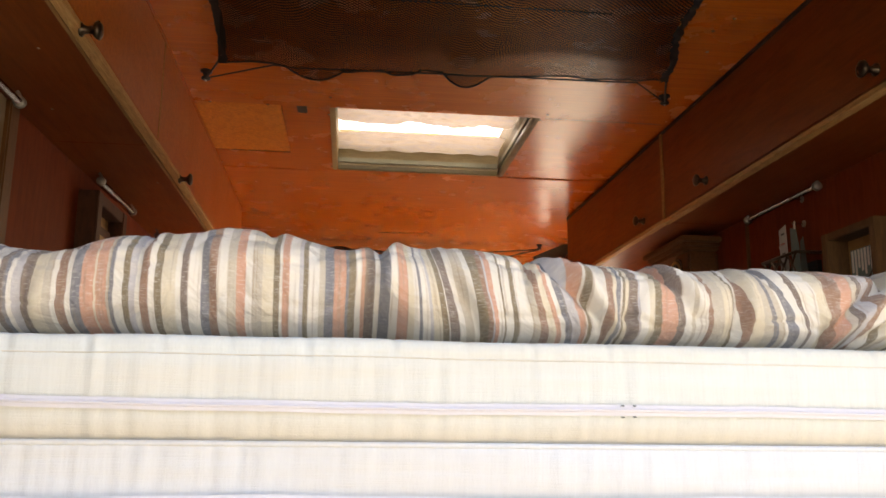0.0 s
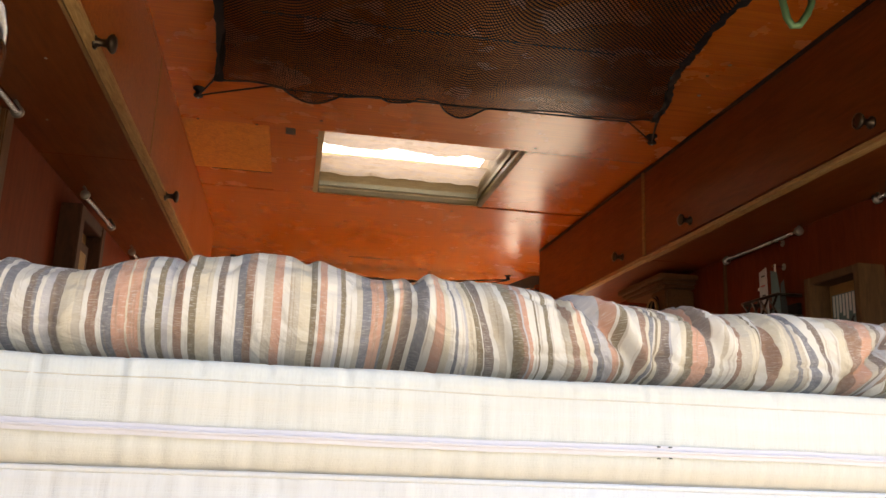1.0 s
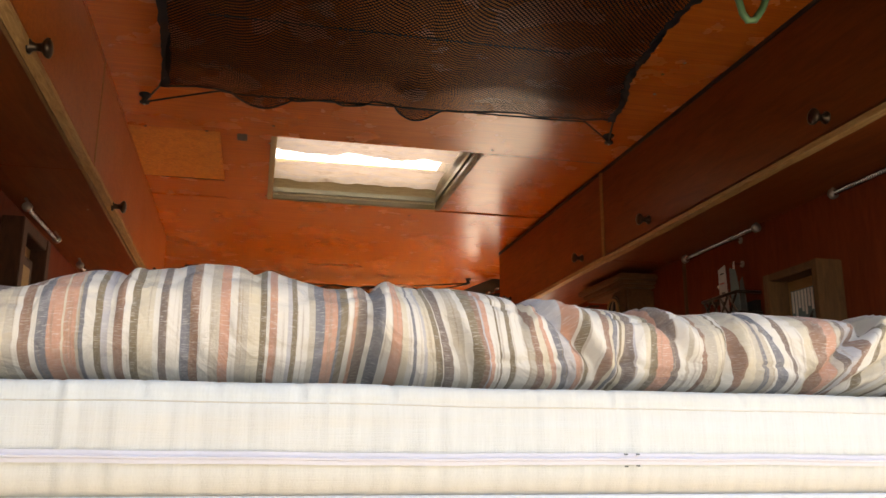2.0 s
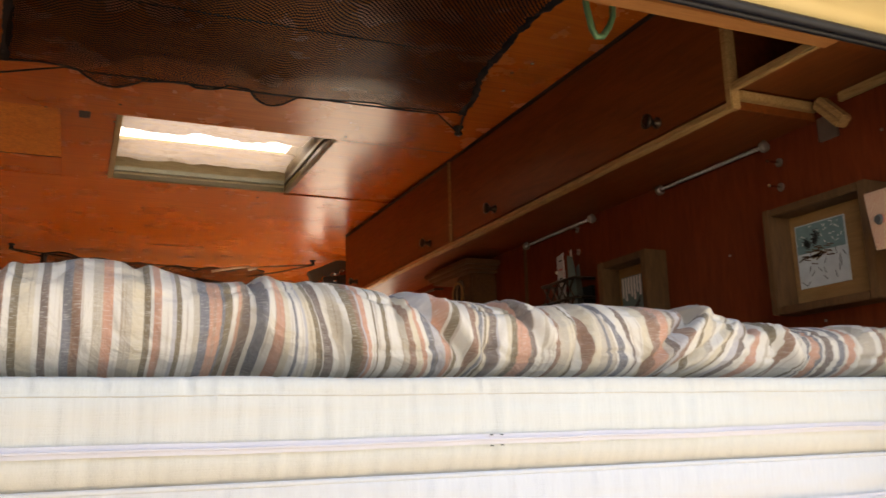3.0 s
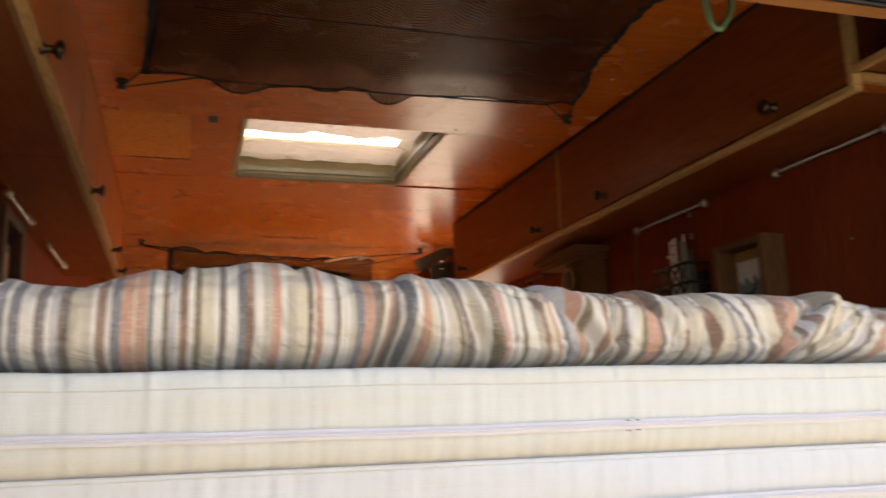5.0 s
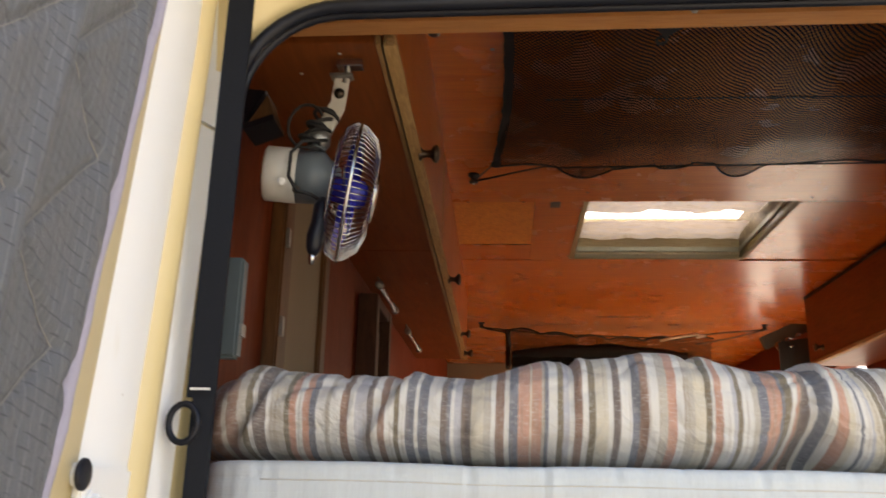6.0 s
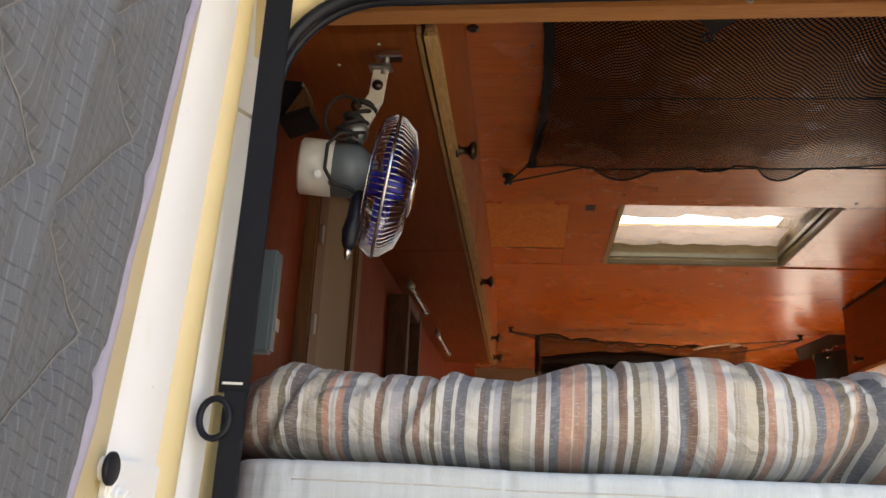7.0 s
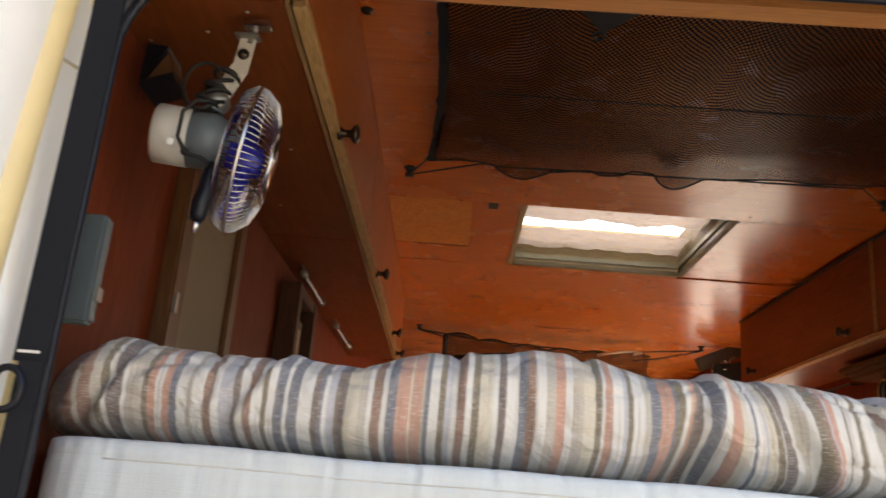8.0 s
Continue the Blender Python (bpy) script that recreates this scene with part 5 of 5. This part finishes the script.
for z in (1.58, 1.44):
    part("catch_plate", box(-0.8355, -0.83, 0.428, 0.44, z, z + 0.03, 0.001), STEEL, catch)
plate = thing("switch_plate", (-0.77, 0.0, 1.39), "grey-green metal plate beside the doorway", "plate")
part("face", box(-0.83, -0.7535, -0.012, 0.006, 1.338, 1.439, 0.003), PLATE, plate)
part("side_lip", box(-0.7533, -0.7505, -0.008, 0.004, 1.36, 1.372), STEEL, plate)
wedge = thing("wooden_wedge", (-0.82, 0.2, 1.7), "wooden wedge with black rubber facing under the cabinet", "wedge")
part("core", prism([(-0.83, 1.676), (-0.807, 1.716), (-0.797, 1.688)], "y", 0.185, 0.225), FRAME_WOOD, wedge, "brown wooden core")
part("facing", prism([(-0.836, 1.674), (-0.8345, 1.7225), (-0.808, 1.7195), (-0.832, 1.677)], "y", 0.18, 0.235), RUBBER, wedge, "black rubber facing")
part("facing", prism([(-0.836, 1.672), (-0.796, 1.686), (-0.795, 1.679), (-0.834, 1.664)], "y", 0.18, 0.235), RUBBER, wedge, "black rubber facing")


# ---- clip-on fan ----
def fan():
    f = thing("clip_fan", (-0.69, 0.14, 1.55), "small clamp fan with chrome cage and blue blades", "fan")
    c = Vector((-0.684, 0.15, 1.566))
    ax = Vector((0.96, 0.22, -0.13)).normalized()
    up = (Vector((0, 0, 1)) - ax * ax.z).normalized()
    sd = ax.cross(up)

    def ring(r, d, n=40):
        return [tuple(c + ax * d + (up * math.cos(a) + sd * math.sin(a)) * r) for a in (2 * math.pi * i / n for i in range(n))]

    R = 0.086
    cage = bmesh.new()
    for k in range(72):
        a = 2 * math.pi * k / 72
        e = up * math.cos(a) + sd * math.sin(a)
        prof = [(-0.02, 0.038), (-0.022, 0.06), (-0.016, 0.078), (-0.004, 0.085), (0.007, 0.083), (0.022, 0.07), (0.029, 0.05), (0.029, 0.03)]
        tube([c + ax * d + e * r for d, r in prof], 0.0007, 5, cage)
    tagged(part("cage", cage, CHROME, f, "thin chrome cage wires", True), kind="stuff")
    part("rim", tube(ring(R, 0.0, 56), 0.0022, 8, None, True), CHROME, f, "", True)
    part("inner_ring", tube(ring(0.06, -0.022), 0.0012, 6, None, True), CHROME, f, "", True)
    part("badge", lathe([(0.027, 0.031), (0.031, 0.032), (0.033, 0.028), (0.0345, 0.012)], c, ax, 28), CHROME, f, "chrome centre badge", True)
    part("hub", lathe([(-0.02, 0.017), (0.016, 0.018), (0.022, 0.012)], c, ax, 20), BLADE, f, "", True)
    for k in range(4):
        def blade(u, v, k=k):
            a = k * math.pi / 2 + 0.5 + (v - 0.5) * 1.15 * (0.7 + 0.4 * u)
            r = 0.017 + 0.057 * u
            return tuple(c + (up * math.cos(a) + sd * math.sin(a)) * r + ax * (0.02 * (v - 0.5)))
        part("blade", sheet(blade, 8, 8), BLADE, f, "blue plastic blade", True)
    bx = Vector((0.98, 0.17, -0.04)).normalized()
    b0 = Vector((-0.788, 0.14, 1.588))
    part("motor_cover", lathe([(0, 0.03), (0.003, 0.034), (0.04, 0.034)], b0, bx, 26), CREAM_PLASTIC, f, "aged cream motor cover", True)
    part("motor_body", lathe([(0.0402, 0.0335), (0.072, 0.032), (0.08, 0.024), (0.092, 0.014)], b0, bx, 26), GREY_PLASTIC, f, "slate grey motor body", True)
    part("screw", lathe([(0, 0.005), (0.004, 0.005), (0.005, 0.003)], (-0.757, 0.11, 1.565), (0.1, -1, -0.2), 10), PAPER, f)
    part("screw", lathe([(0, 0.005), (0.004, 0.004)], (-0.74, 0.112, 1.556), (0.1, -1, -0.2), 10), BLACK_METAL, f)
    # clamp under the cabinet, arm and knuckle
    part("clamp_plate", box(-0.704, -0.672, 0.124, 0.14, 1.724, 1.7335, 0.001, None), CHROME, f, "bright clamp plate")
    part("clamp_plate", box(-0.712, -0.684, 0.124, 0.142, 1.711, 1.715, 0.001), STEEL, f)
    part("clamp_screw", tube([(-0.69, 0.135, 1.7335), (-0.695, 0.135, 1.705)], 0.004, 8), STEEL, f)
    m = Matrix.Translation((-0.7, 0.135, 1.69)) @ Euler((0, radians(6), 0)).to_matrix().to_4x4()
    part("arm", box(-0.0095, 0.0095, -0.002, 0.002, -0.024, 0.022, 0.001, None, m), CREAM_PLASTIC, f, "cream bracket arm")
    part("pivot", lathe([(0, 0.007), (0.003, 0.0065), (0.006, 0.004)], (-0.7, 0.133, 1.69), (0, -1, 0), 14), BLACK_METAL, f, "", True)
    m = Matrix.Translation((-0.71, 0.136, 1.657)) @ Euler((0, radians(24), 0)).to_matrix().to_4x4()
    part("arm", box(-0.01, 0.01, -0.005, 0.005, -0.022, 0.02, 0.002, None, m), CREAM_PLASTIC, f, "cream bracket arm")
    part("knuckle", lathe([(-0.012, 0.01), (-0.008, 0.014), (0.008, 0.014), (0.012, 0.01)], (-0.723, 0.14, 1.632), (0.2, -1, 0), 16), STEEL, f, "", True)
    part("neck", tube([(-0.723, 0.14, 1.632), (-0.726, 0.14, 1.618)], 0.012, 12), GREY_PLASTIC, f)
    coil = []
    for i in range(150):
        a = i * 0.34
        coil.append((-0.712 - 0.022 * i / 150 + 0.0135 * math.cos(a) + 0.003 * ripple(i, 0, 0, 0.2), 0.134 + 0.011 * math.sin(a), 1.668 - 0.045 * i / 150 + 0.007 * math.sin(a * 0.7)))
    part("flex", tube(coil, 0.0025, 6), CORD, f, "black cable wound round the bracket", True)
    loop = [(-0.735 + 0.022 * math.cos(a), 0.118, 1.64 + 0.028 * math.sin(a)) for a in (0.5 + 4.8 * i / 24 for i in range(25))]
    part("flex", tube(loop, 0.002, 6), CORD, f, "", True)
    part("flex", tube([(-0.708, 0.12, 1.622), (-0.735, 0.106, 1.615), (-0.747, 0.104, 1.6), (-0.748, 0.104, 1.57), (-0.738, 0.108, 1.553), (-0.722, 0.112, 1.55), (-0.712, 0.118, 1.545)], 0.0022, 6), CORD, f, "", True)
    part("plug", tube([(-0.708, 0.12, 1.548), (-0.71, 0.12, 1.538), (-0.711, 0.12, 1.515), (-0.715, 0.12, 1.5), (-0.716, 0.12, 1.487), (-0.7165, 0.12, 1.48)], [0.005, 0.009, 0.0105, 0.0105, 0.009, 0.006], 14), RUBBER, f, "black twelve-volt plug", True)
    part("plug_tip", tube([(-0.7165, 0.12, 1.48), (-0.7175, 0.12, 1.474), (-0.718, 0.12, 1.467)], [0.005, 0.004, 0.002], 10), CHROME, f, "", True)


fan()
